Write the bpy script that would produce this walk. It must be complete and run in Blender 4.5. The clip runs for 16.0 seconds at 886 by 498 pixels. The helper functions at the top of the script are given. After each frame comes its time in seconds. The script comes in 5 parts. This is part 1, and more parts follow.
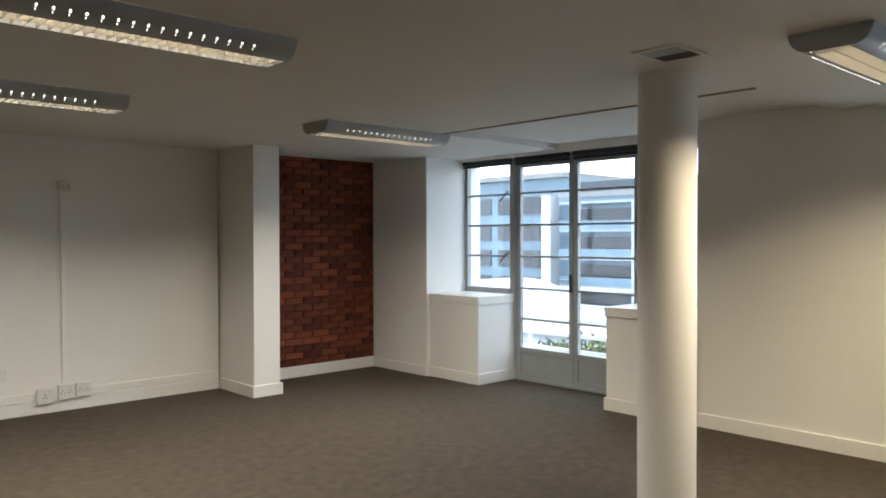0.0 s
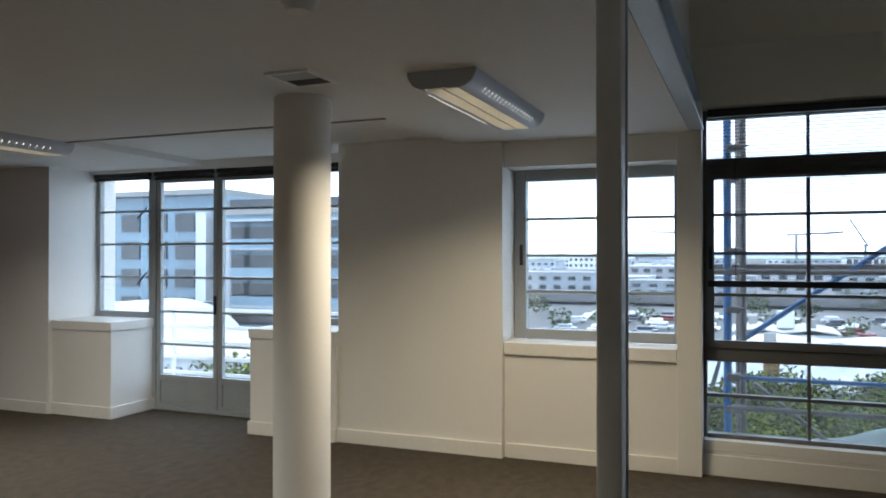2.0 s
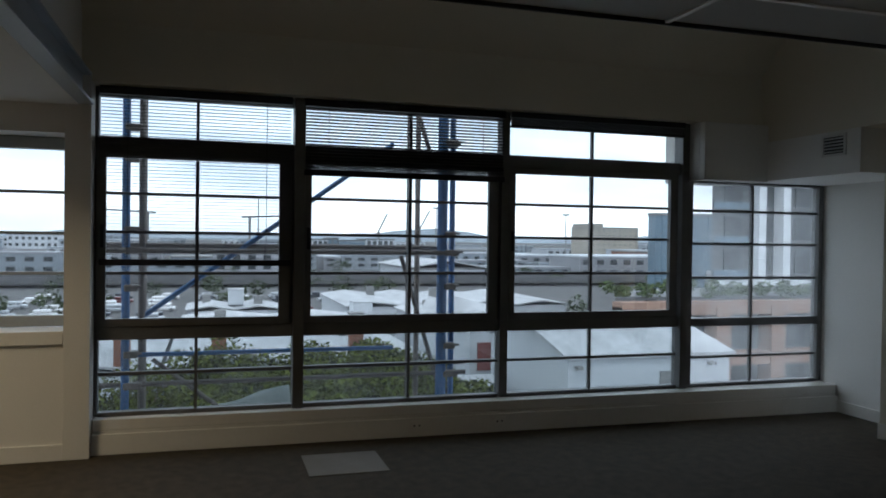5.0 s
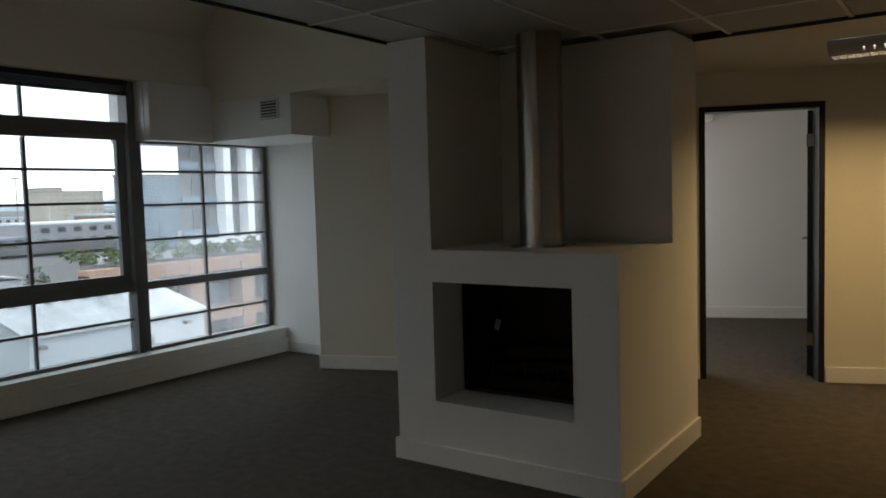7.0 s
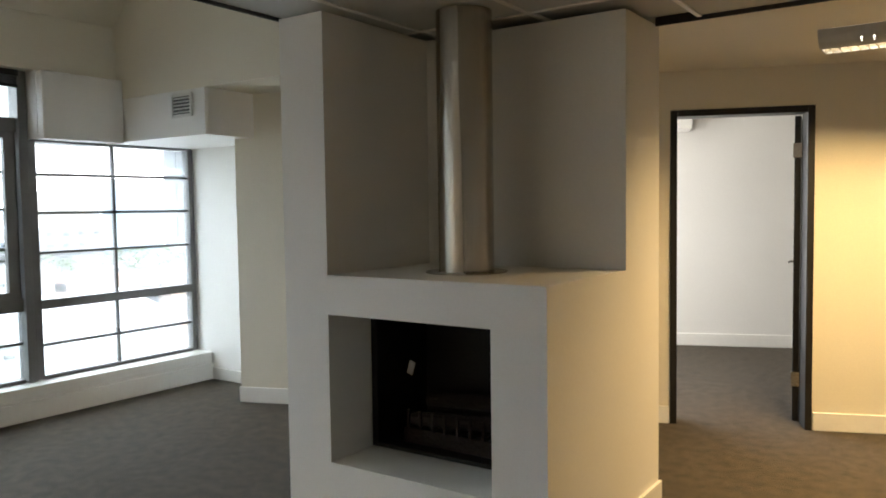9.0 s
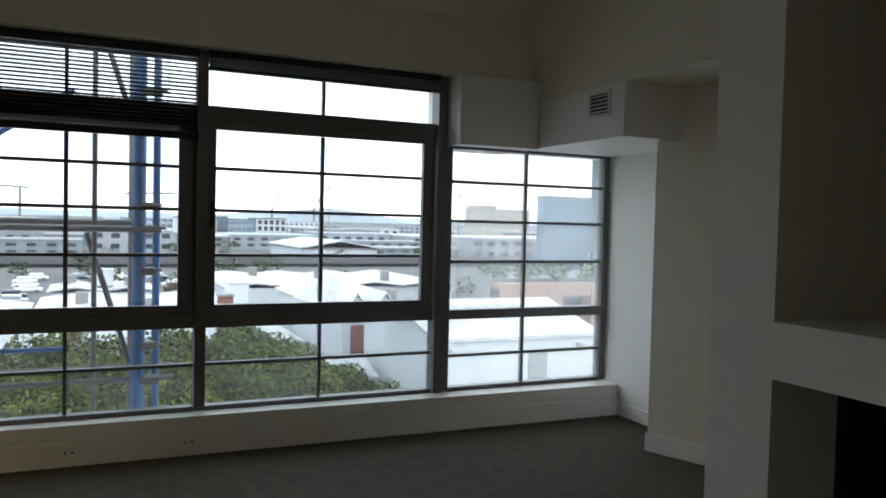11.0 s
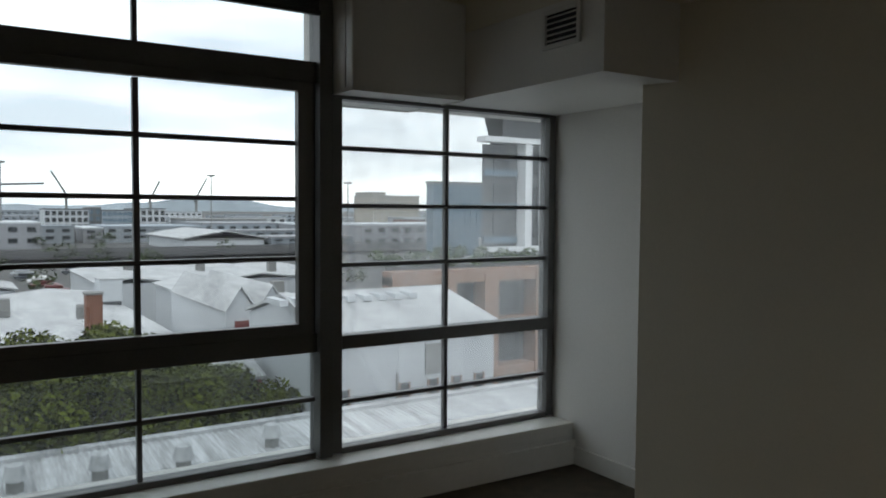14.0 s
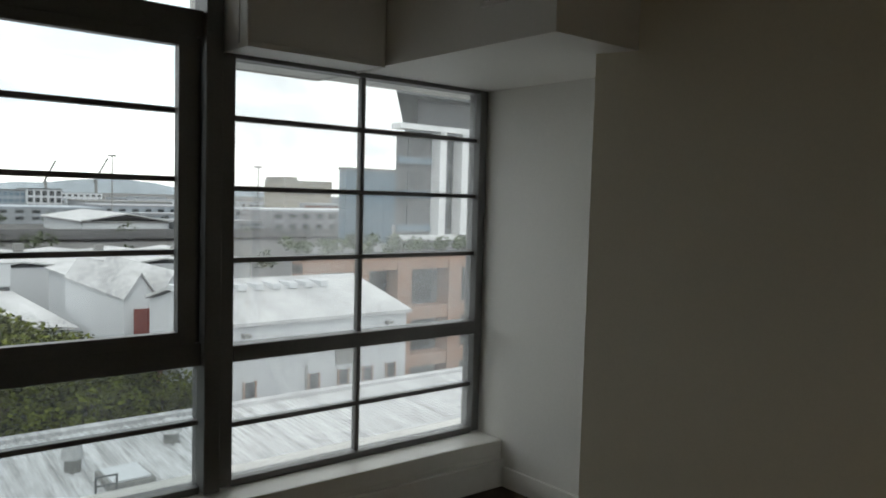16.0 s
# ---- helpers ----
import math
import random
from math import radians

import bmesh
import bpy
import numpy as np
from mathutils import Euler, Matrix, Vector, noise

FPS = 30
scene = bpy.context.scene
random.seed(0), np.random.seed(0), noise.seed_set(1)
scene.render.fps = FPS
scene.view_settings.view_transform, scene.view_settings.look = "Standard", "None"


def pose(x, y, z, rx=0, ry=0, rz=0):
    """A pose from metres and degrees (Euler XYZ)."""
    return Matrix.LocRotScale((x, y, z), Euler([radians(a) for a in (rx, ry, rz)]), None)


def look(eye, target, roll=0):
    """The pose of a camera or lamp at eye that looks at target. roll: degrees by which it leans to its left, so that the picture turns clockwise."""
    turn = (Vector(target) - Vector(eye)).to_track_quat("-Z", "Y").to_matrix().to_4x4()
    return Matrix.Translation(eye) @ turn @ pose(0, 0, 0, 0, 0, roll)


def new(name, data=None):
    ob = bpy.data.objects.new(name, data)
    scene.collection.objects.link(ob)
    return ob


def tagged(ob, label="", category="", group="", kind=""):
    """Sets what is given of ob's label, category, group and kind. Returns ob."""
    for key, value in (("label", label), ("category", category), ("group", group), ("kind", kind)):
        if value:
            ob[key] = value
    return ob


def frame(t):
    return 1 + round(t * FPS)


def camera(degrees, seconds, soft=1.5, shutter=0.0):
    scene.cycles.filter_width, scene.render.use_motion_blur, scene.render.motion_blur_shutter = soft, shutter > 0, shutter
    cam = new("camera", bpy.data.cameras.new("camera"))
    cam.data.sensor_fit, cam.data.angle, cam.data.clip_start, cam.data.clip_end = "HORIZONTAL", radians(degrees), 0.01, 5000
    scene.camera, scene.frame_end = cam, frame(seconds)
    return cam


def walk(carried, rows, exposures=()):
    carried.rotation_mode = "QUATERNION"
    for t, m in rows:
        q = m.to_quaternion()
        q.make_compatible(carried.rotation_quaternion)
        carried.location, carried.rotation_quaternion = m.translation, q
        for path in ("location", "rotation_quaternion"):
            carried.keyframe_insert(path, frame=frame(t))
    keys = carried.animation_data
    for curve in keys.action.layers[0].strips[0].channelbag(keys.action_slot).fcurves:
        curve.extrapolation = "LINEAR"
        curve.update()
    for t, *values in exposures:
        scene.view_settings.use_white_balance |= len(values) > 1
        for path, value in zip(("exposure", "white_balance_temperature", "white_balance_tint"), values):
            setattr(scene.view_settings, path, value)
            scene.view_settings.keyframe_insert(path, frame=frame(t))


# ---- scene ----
cam = camera(60.0, 16.0, soft=1.8)
PATH = [
    (0, (0.138, -0.006, 1.492), (1.504, 1.455, 1.464), -0.1),
    (0.5, (0.14, -0.011, 1.492), (1.613, 1.342, 1.478), 0.0),
    (1, (0.184, -0.035, 1.501), (1.811, 1.127, 1.502), -0.0),
    (1.5, (0.23, -0.052, 1.509), (1.989, 0.901, 1.525), 0.1),
    (2, (0.25, -0.079, 1.509), (2.106, 0.666, 1.528), 0.0),
    (2.5, (0.264, -0.153, 1.509), (2.203, 0.336, 1.493), -0.8),
    (3, (0.253, -0.267, 1.508), (2.225, 0.063, 1.511), 0.2),
    (3.2, (0.254, -0.288, 1.502), (2.241, -0.059, 1.504), 0.3),
    (5.3, (0.152, -0.563, 1.505), (2.018, -1.283, 1.482), 0.4),
    (5.5, (0.131, -0.589, 1.51), (1.956, -1.406, 1.486), 0.1),
    (6, (0.119, -0.623, 1.522), (1.784, -1.729, 1.477), 0.6),
    (6.5, (0.098, -0.606, 1.525), (1.536, -1.995, 1.48), 0.5),
    (7, (0.08, -0.634, 1.505), (1.227, -2.267, 1.367), -1.7),
    (7.5, (0.071, -0.784, 1.501), (1.042, -2.527, 1.359), -1.5),
    (8, (0.067, -1.04, 1.51), (1.09, -2.755, 1.412), 0.8),
    (8.5, (0.12, -1.28, 1.497), (1.192, -2.962, 1.359), 0.3),
    (9, (0.206, -1.536, 1.508), (1.337, -3.182, 1.397), -0.8),
    (9.5, (0.276, -1.783, 1.495), (1.688, -3.198, 1.422), -0.4),
    (10, (0.372, -1.991, 1.492), (2.032, -3.101, 1.378), 1.0),
    (10.2, (0.454, -2.04, 1.487), (2.189, -3.028, 1.368), 0.9),
    (12.3, (1.539, -2.417, 1.488), (3.379, -3.199, 1.425), 1.4),
    (12.5, (1.623, -2.496, 1.483), (3.428, -3.349, 1.37), 0.4),
    (13, (1.9, -2.649, 1.461), (3.682, -3.552, 1.364), 1.5),
    (13.5, (2.185, -2.774, 1.445), (3.926, -3.75, 1.323), 2.2),
    (14, (2.452, -2.893, 1.479), (4.128, -3.979, 1.379), 0.4),
    (14.5, (2.7, -3.072, 1.457), (4.388, -4.136, 1.334), 0.9),
    (15, (2.88, -3.173, 1.466), (4.534, -4.29, 1.327), 2.8),
    (15.5, (2.935, -3.204, 1.487), (4.531, -4.397, 1.325), 1.2),
    (16, (2.953, -3.21, 1.477), (4.493, -4.479, 1.349), 1.6),
]
EXPO = [(0, 1.22, 5700, 10), (0.5, 1.15, 5550, 10), (1.5, 0.85, 5400, 10), (2.5, 0.68, 5450, 10), (3.2, 0.22, 5600, 10), (5.3, -0.4, 5800, 10), (6.0, -0.45, 5900, 10), (6.5, -0.35, 6000, 10), (7.0, 0.3, 6200, 10), (7.5, 1.05, 6300, 10), (8.0, 1.6, 6350, 10), (9.0, 2.2, 6300, 10), (10.2, 1.6, 6100, 10), (12.3, -0.5, 6350, 10), (14.0, -0.5, 6450, 10), (16.0, -0.2, 6850, 10)]
walk(cam, [(t, look(eye, target, roll)) for t, eye, target, roll in PATH], EXPO)

# ---- daylight ----
world = bpy.data.worlds.new("overcast")
scene.world = world
world.use_nodes = True
wn, wl = world.node_tree.nodes, world.node_tree.links
bg = wn["Background"]
sky = wn.new("ShaderNodeTexSky")
sky.sky_type, sky.sun_disc, sky.sun_elevation, sky.sun_rotation = "NISHITA", False, radians(42), radians(120)
tc = wn.new("ShaderNodeTexCoord")
mp = wn.new("ShaderNodeMapping")
mp.inputs["Scale"].default_value = (1.0, 1.0, 5.0)
nz = wn.new("ShaderNodeTexNoise")
nz.inputs["Scale"].default_value, nz.inputs["Detail"].default_value = 2.6, 6
cr = wn.new("ShaderNodeValToRGB")
cr.color_ramp.elements[0].position, cr.color_ramp.elements[0].color = 0.35, (9.4, 10.4, 11.6, 1)
cr.color_ramp.elements[1].position, cr.color_ramp.elements[1].color = 0.65, (19.0, 19.4, 20.0, 1)
mx = wn.new("ShaderNodeMix")
mx.data_type = "RGBA"
mx.inputs[0].default_value = 0.85
wl.new(tc.outputs["Generated"], mp.inputs["Vector"])
wl.new(mp.outputs["Vector"], nz.inputs["Vector"])
wl.new(nz.outputs["Fac"], cr.inputs["Fac"])
wl.new(sky.outputs["Color"], mx.inputs[6])
wl.new(cr.outputs["Color"], mx.inputs[7])
wl.new(mx.outputs[2], bg.inputs["Color"])
bg.inputs["Strength"].default_value = 0.15
sun = new("sun", bpy.data.lights.new("sun", "SUN"))
sun.data.energy, sun.data.angle, sun.data.color = 1.2, radians(20), (1.0, 0.97, 0.92)
sun.matrix_world = look((0, 0, 50), (30, -22, 0))

# ---- materials ----


def mat(name, colour, rough=0.6, metal=0.0, vary=0.12, scale=3.0, fine=60.0, bump=0.05, tint=None, random_by=0.0, stretch=(1, 1, 1), emit=None, island=0.0, spec=0.5):
    """A surface with broad and fine variation of its colour, gloss and relief."""
    m = bpy.data.materials.new(name)
    m.use_nodes = True
    n, l = m.node_tree.nodes, m.node_tree.links
    b = n["Principled BSDF"]
    b.inputs["Metallic"].default_value = metal
    b.inputs["Specular IOR Level"].default_value = spec
    co = n.new("ShaderNodeTexCoord")
    ma = n.new("ShaderNodeMapping")
    ma.inputs["Scale"].default_value = stretch
    l.new(co.outputs["Object"], ma.inputs["Vector"])
    big, small = n.new("ShaderNodeTexNoise"), n.new("ShaderNodeTexNoise")
    for t, s, d in ((big, scale, 4), (small, fine, 3)):
        t.inputs["Scale"].default_value, t.inputs["Detail"].default_value = s, d
        l.new(ma.outputs["Vector"], t.inputs["Vector"])
    add = n.new("ShaderNodeMath")
    add.operation = "MULTIPLY_ADD"
    add.inputs[1].default_value = 0.45
    l.new(small.outputs["Fac"], add.inputs[0])
    half = n.new("ShaderNodeMath")
    half.operation = "MULTIPLY"
    half.inputs[1].default_value = 0.55
    l.new(big.outputs["Fac"], half.inputs[0])
    l.new(half.outputs[0], add.inputs[2])
    last = add.outputs[0]
    if random_by:
        info = n.new("ShaderNodeObjectInfo")
        r = n.new("ShaderNodeMath")
        r.operation = "MULTIPLY_ADD"
        r.inputs[1].default_value = random_by
        l.new(info.outputs["Random"], r.inputs[0])
        l.new(last, r.inputs[2])
        sh = n.new("ShaderNodeMath")
        sh.operation = "SUBTRACT"
        sh.inputs[1].default_value = random_by / 2
        l.new(r.outputs[0], sh.inputs[0])
        last = sh.outputs[0]
    if island:
        geo = n.new("ShaderNodeNewGeometry")
        r = n.new("ShaderNodeMath")
        r.operation = "MULTIPLY_ADD"
        r.inputs[1].default_value = island
        l.new(geo.outputs["Random Per Island"], r.inputs[0])
        l.new(last, r.inputs[2])
        sh = n.new("ShaderNodeMath")
        sh.operation = "SUBTRACT"
        sh.inputs[1].default_value = island / 2
        l.new(r.outputs[0], sh.inputs[0])
        last = sh.outputs[0]
    ramp = n.new("ShaderNodeValToRGB")
    lo = [max(0, c * (1 - vary * 1.6)) for c in colour]
    hi = [min(1, c * (1 + vary * 1.6)) for c in (tint or colour)]
    ramp.color_ramp.elements[0].position, ramp.color_ramp.elements[0].color = 0.25, (*lo, 1)
    ramp.color_ramp.elements[1].position, ramp.color_ramp.elements[1].color = 0.75, (*hi, 1)
    l.new(last, ramp.inputs["Fac"])
    l.new(ramp.outputs["Color"], b.inputs["Base Color"])
    rr = n.new("ShaderNodeMapRange")
    rr.inputs[3].default_value, rr.inputs[4].default_value = max(0.03, rough - 0.08), min(1, rough + 0.08)
    l.new(big.outputs["Fac"], rr.inputs[0])
    l.new(rr.outputs[0], b.inputs["Roughness"])
    if bump:
        bu = n.new("ShaderNodeBump")
        bu.inputs["Strength"].default_value, bu.inputs["Distance"].default_value = bump, 0.01
        l.new(small.outputs["Fac"], bu.inputs["Height"])
        l.new(bu.outputs["Normal"], b.inputs["Normal"])
    if emit:
        b.inputs["Emission Color"].default_value, b.inputs["Emission Strength"].default_value = (*emit[0], 1), emit[1]
    return m


def glass_mat(name, film=0.03, gloss=0.06, clear_to=(0.94, 0.965, 0.96)):
    """A dusty window pane: clear, with a faint mirror and a thin film of dirt that also imitates outdoor haze."""
    m = bpy.data.materials.new(name)
    m.use_nodes = True
    n, l = m.node_tree.nodes, m.node_tree.links
    n.remove(n["Principled BSDF"])
    clear, dirt, mirror = n.new("ShaderNodeBsdfTransparent"), n.new("ShaderNodeBsdfTranslucent"), n.new("ShaderNodeBsdfGlossy")
    clear.inputs["Color"].default_value = (*clear_to, 1)
    dirt.inputs["Color"].default_value = (0.66, 0.68, 0.68, 1)
    mirror.inputs["Roughness"].default_value = 0.02
    co, t, mr = n.new("ShaderNodeTexCoord"), n.new("ShaderNodeTexNoise"), n.new("ShaderNodeMapRange")
    t.inputs["Scale"].default_value, t.inputs["Detail"].default_value = 3.5, 6
    l.new(co.outputs["Object"], t.inputs["Vector"])
    mr.inputs[1].default_value, mr.inputs[2].default_value, mr.inputs[3].default_value, mr.inputs[4].default_value = 0.30, 0.80, film * 0.6, film * 1.6
    l.new(t.outputs["Fac"], mr.inputs[0])
    a, c = n.new("ShaderNodeMixShader"), n.new("ShaderNodeMixShader")
    l.new(mr.outputs[0], a.inputs[0])
    l.new(clear.outputs[0], a.inputs[1])
    l.new(dirt.outputs[0], a.inputs[2])
    c.inputs[0].default_value = gloss
    l.new(a.outputs[0], c.inputs[1])
    l.new(mirror.outputs[0], c.inputs[2])
    l.new(c.outputs[0], n["Material Output"].inputs["Surface"])
    return m


WALL = mat("painted_plaster", (0.79, 0.77, 0.725), 0.55, vary=0.03, scale=1.2, fine=90, bump=0.04)
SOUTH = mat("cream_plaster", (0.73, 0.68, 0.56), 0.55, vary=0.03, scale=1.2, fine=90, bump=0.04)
CEIL = mat("ceiling_paint", (0.70, 0.68, 0.64), 0.7, vary=0.03, scale=0.8, fine=50, bump=0.05)
TILE = mat("ceiling_tile", (0.56, 0.56, 0.54), 0.8, vary=0.06, scale=2, fine=140, bump=0.15)
TRIM = mat("gloss_trim_paint", (0.80, 0.78, 0.73), 0.35, vary=0.03, scale=2, fine=30, bump=0.02)
CARPET = mat("carpet", (0.057, 0.044, 0.028), 0.95, vary=0.36, scale=13, fine=150, bump=1.0, tint=(0.072, 0.056, 0.036))
PATCH = mat("carpet_patch", (0.26, 0.24, 0.22), 0.95, vary=0.15, scale=3, fine=240, bump=0.6)
BRICK = mat("red_brick", (0.125, 0.027, 0.012), 0.88, vary=0.35, scale=9, fine=70, bump=0.4, tint=(0.165, 0.042, 0.018), random_by=0.4)
MORTAR = mat("brick_mortar", (0.085, 0.024, 0.013), 0.9, vary=0.2, scale=6, fine=80, bump=0.3)
ALU = mat("grey_window_metal", (0.155, 0.153, 0.148), 0.45, 0.3, vary=0.10, scale=5, fine=80, bump=0.03)
STEELWIN = mat("painted_steel_frame", (0.36, 0.38, 0.38), 0.45, 0.1, vary=0.08, scale=5, fine=80, bump=0.04)
BLIND = mat("black_blind", (0.012, 0.013, 0.018), 0.4, vary=0.2, scale=6, fine=60, bump=0.0)
GLASS = glass_mat("window_glass", 0.020)
TINTED = glass_mat("tinted_lower_glass", 0.03, 0.07, (0.80, 0.84, 0.84))
DUSTY = glass_mat("dusty_glass", 0.15, 0.07)
STEEL = mat("stainless_steel", (0.40, 0.365, 0.31), 0.26, 1.0, vary=0.10, scale=3, fine=40, bump=0.02, stretch=(1, 1, 0.05))
FIREBOX = mat("black_firebox", (0.006, 0.006, 0.006), 0.6, vary=0.3, scale=8, fine=60, bump=0.2)
LOG = mat("charred_log", (0.018, 0.012, 0.009), 0.9, vary=0.4, scale=8, fine=60, bump=0.6)
DOOR = mat("black_door_paint", (0.012, 0.011, 0.010), 0.4, vary=0.2, scale=4, fine=50, bump=0.03)
CHROME = mat("chrome", (0.62, 0.62, 0.60), 0.2, 1.0, vary=0.05, scale=8, fine=60, bump=0.0)
LAMPBODY = mat("lamp_enamel", (0.44, 0.455, 0.48), 0.4, vary=0.04, scale=4, fine=50, bump=0.0)
LOUVRE = mat("lamp_louvre", (0.55, 0.52, 0.44), 0.4, 0.0, vary=0.05, scale=4, fine=50, bump=0.0)
STEPSTRIP = mat("brown_strip", (0.33, 0.27, 0.21), 0.6, vary=0.15, scale=4, fine=40, bump=0.1)
PLASTIC = mat("white_plastic", (0.72, 0.70, 0.66), 0.4, vary=0.03, scale=6, fine=60, bump=0.0)
# near-black: ceiling edge trim, and painted shade for holes, duct and grille
DARK = mat("dark_recess", (0.03, 0.03, 0.035), 0.7, vary=0.2, scale=6, fine=60, bump=0.0)
BEAM = mat("grey_painted_steel", (0.42, 0.45, 0.48), 0.4, 0.1, vary=0.08, scale=4, fine=60, bump=0.04)
GLOW = mat("fluorescent_tube", (0.9, 0.8, 0.6), 0.5, vary=0.0, bump=0.0, emit=((1.0, 0.82, 0.58), 2.4))
SLOT = mat("lit_lamp_slot", (0.9, 0.85, 0.7), 0.5, vary=0.0, bump=0.0, emit=((1.0, 0.90, 0.70), 1.2))
SPOTGLOW = mat("downlight_bulb", (0.9, 0.85, 0.7), 0.5, vary=0.0, bump=0.0, emit=((1.0, 0.92, 0.78), 14.0))

# ---- making things ----


def bx(*boxes, bevel=0.0):
    """One mesh of boxes (x0, x1, y0, y1, z0, z1)."""
    bm = bmesh.new()
    for x0, x1, y0, y1, z0, z1 in boxes:
        x0, x1, y0, y1, z0, z1 = min(x0, x1), max(x0, x1), min(y0, y1), max(y0, y1), min(z0, z1), max(z0, z1)
        bmesh.ops.create_cube(bm, size=1, matrix=Matrix.LocRotScale(((x0 + x1) / 2, (y0 + y1) / 2, (z0 + z1) / 2), None, (x1 - x0, y1 - y0, z1 - z0)))
    if bevel:
        bmesh.ops.bevel(bm, geom=bm.edges[:], offset=bevel, segments=2, profile=0.5, affect="EDGES")
    return bm


def prism(points, z0, z1, bevel=0.0):
    """An upright prism over a plan polygon."""
    bm = bmesh.new()
    low = [bm.verts.new((x, y, z0)) for x, y in points]
    face = bm.faces.new(low)
    up = bmesh.ops.extrude_face_region(bm, geom=[face])
    bmesh.ops.translate(bm, vec=(0, 0, z1 - z0), verts=[v for v in up["geom"] if isinstance(v, bmesh.types.BMVert)])
    bmesh.ops.recalc_face_normals(bm, faces=bm.faces[:])
    if bevel:
        bmesh.ops.bevel(bm, geom=bm.edges[:], offset=bevel, segments=2, profile=0.5, affect="EDGES")
    return bm


def tube(a, b, r, segs=12, r2=None):
    """A round bar from a to b."""
    bm = bmesh.new()
    a, b = Vector(a), Vector(b)
    turn = (b - a).to_track_quat("Z", "Y").to_matrix().to_4x4()
    bmesh.ops.create_cone(bm, cap_ends=True, segments=segs, radius1=r, radius2=r if r2 is None else r2, depth=(b - a).length, matrix=Matrix.Translation((a + b) / 2) @ turn)
    return bm


def merge(*bms):
    out = bmesh.new()
    for b in bms:
        me = bpy.data.meshes.new("join")
        b.to_mesh(me)
        b.free()
        out.from_mesh(me)
        bpy.data.meshes.remove(me)
    return out


BASE = {}


def obj(name, bm, material):
    me = bpy.data.meshes.new(name)
    bm.to_mesh(me)
    bm.free()
    me.materials.append(material)
    ob = new(name, me)
    return ob


def soften(ob, angle=40):
    for p in ob.data.polygons:
        p.use_smooth = True
    ob.data.set_sharp_from_angle(angle=radians(angle))
    return ob


def part(name, bm, material, parent, label="", smooth=False):
    """One mesh under a thing or a part; coordinates are the world's."""
    ob = obj(name, bm, material)
    if smooth:
        soften(ob)
    ob.parent = parent
    if parent.name in BASE:
        ob.matrix_parent_inverse = Matrix.Translation(-BASE[parent.name])
    if label:
        tagged(ob, label)
    return ob


def thing(name, at, label, category, group="", kind=""):
    ob = new(name)
    ob.location = at
    ob.empty_display_size = 0.1
    BASE[ob.name] = Vector(at)
    return tagged(ob, label, category, group, kind)


def setting(name, bm, material, label, category):
    return tagged(obj(name, bm, material), label, category, "", "structure")

# ---- shell of the rooms ----
CZ = 2.37          # ceiling
SX = (Vector((-0.9336, -0.358, 0)), Vector((0.358, -0.9336, 0)))
SKEW = Matrix(((SX[0].x, SX[1].x, 0, 4.92), (SX[0].y, SX[1].y, 0, -5.53), (0, 0, 1, 0), (0, 0, 0, 1)))   # along the skewed south wall, and beyond it


def sk(*boxes, bevel=0.0):
    """Boxes in the skewed south wall's own axes: along, beyond, up."""
    bm = bx(*boxes, bevel=bevel)
    bm.transform(SKEW)
    return bm


setting("floor", bx((-3.2, 6.3, -11.4, 7.4, -0.3, 0.0)), CARPET, "worn brown-grey office carpet over the whole floor", "floor")
tagged(obj("carpet_patch", bx((5.02, 5.50, -1.66, -1.14, 0.0005, 0.006), bevel=0.002), PATCH), "pale square carpet patch set into the brown carpet", "carpet patch")
WT = 0.3
# north wall: plain stretch, pilaster
setting("wall_north", bx((-3.2, 3.72, 7.11, 7.4, 0, 2.6), (3.72, 5.9, 7.16, 7.4, 0, 2.6)), WALL, "cream painted plaster wall with sockets and a conduit", "wall")
setting("pilaster", bx((3.74, 4.02, 6.44, 7.155, 0, 2.6), bevel=0.006), WALL, "white painted square pilaster beside the brick panel", "pilaster")
# unseen wall, added to close the room and return bounced light
setting("wall_west", bx((-3.2, -3.0, -11.4, 7.11, 0, 2.6)), WALL, "added unseen cream wall closing the room behind the walk", "wall")
# east wall, north part: pier, french doors, long wall, small window
setting("wall_east_1", bx((5.67, 6.28, 6.17, 7.155, 0, 2.6), (6.282, 6.5, 6.17, 7.155, 0, 2.6)), WALL, "white plaster pier between brick panel and glazed doors", "wall")
setting("wall_east_2", bx((5.75, 6.45, 1.65, 3.05, 0, 2.6), (5.80, 6.45, 0.40, 1.648, 0, 0.77), (5.80, 6.45, 0.40, 1.648, 2.18, 2.6)), WALL, "cream plaster wall with the small window's opening", "wall")
setting("pier_east", bx((5.78, 6.1, 0.235, 0.398, 0, 2.6), bevel=0.004), WALL, "narrow white pier beside the wide windows", "wall")
setting("wall_east_head", bx((6.15, 6.45, 3.052, 6.168, 2.34, 2.6)), WALL, "plaster lintel over the glazed doors", "wall")
for n, (a, b) in enumerate(((5.43, 6.168), (3.052, 3.88))):
    setting("window_plinth_%d" % (n + 1), bx((5.71, 6.25, a, b, 0, 0.81)), WALL, "low white plastered plinth below the side light", "plinth")
    setting("window_sill_%d" % (n + 1), bx((5.695, 6.25, a - 0.012 * (n == 0), b + 0.012 * (n == 1), 0.812, 0.895), bevel=0.005), TRIM, "thick white sill slab on the plinth", "sill")
setting("window_sill_3", bx((5.775, 6.06, 0.40, 1.648, 0.772, 0.865), bevel=0.006), TRIM, "deep white sill board of the small window", "sill")
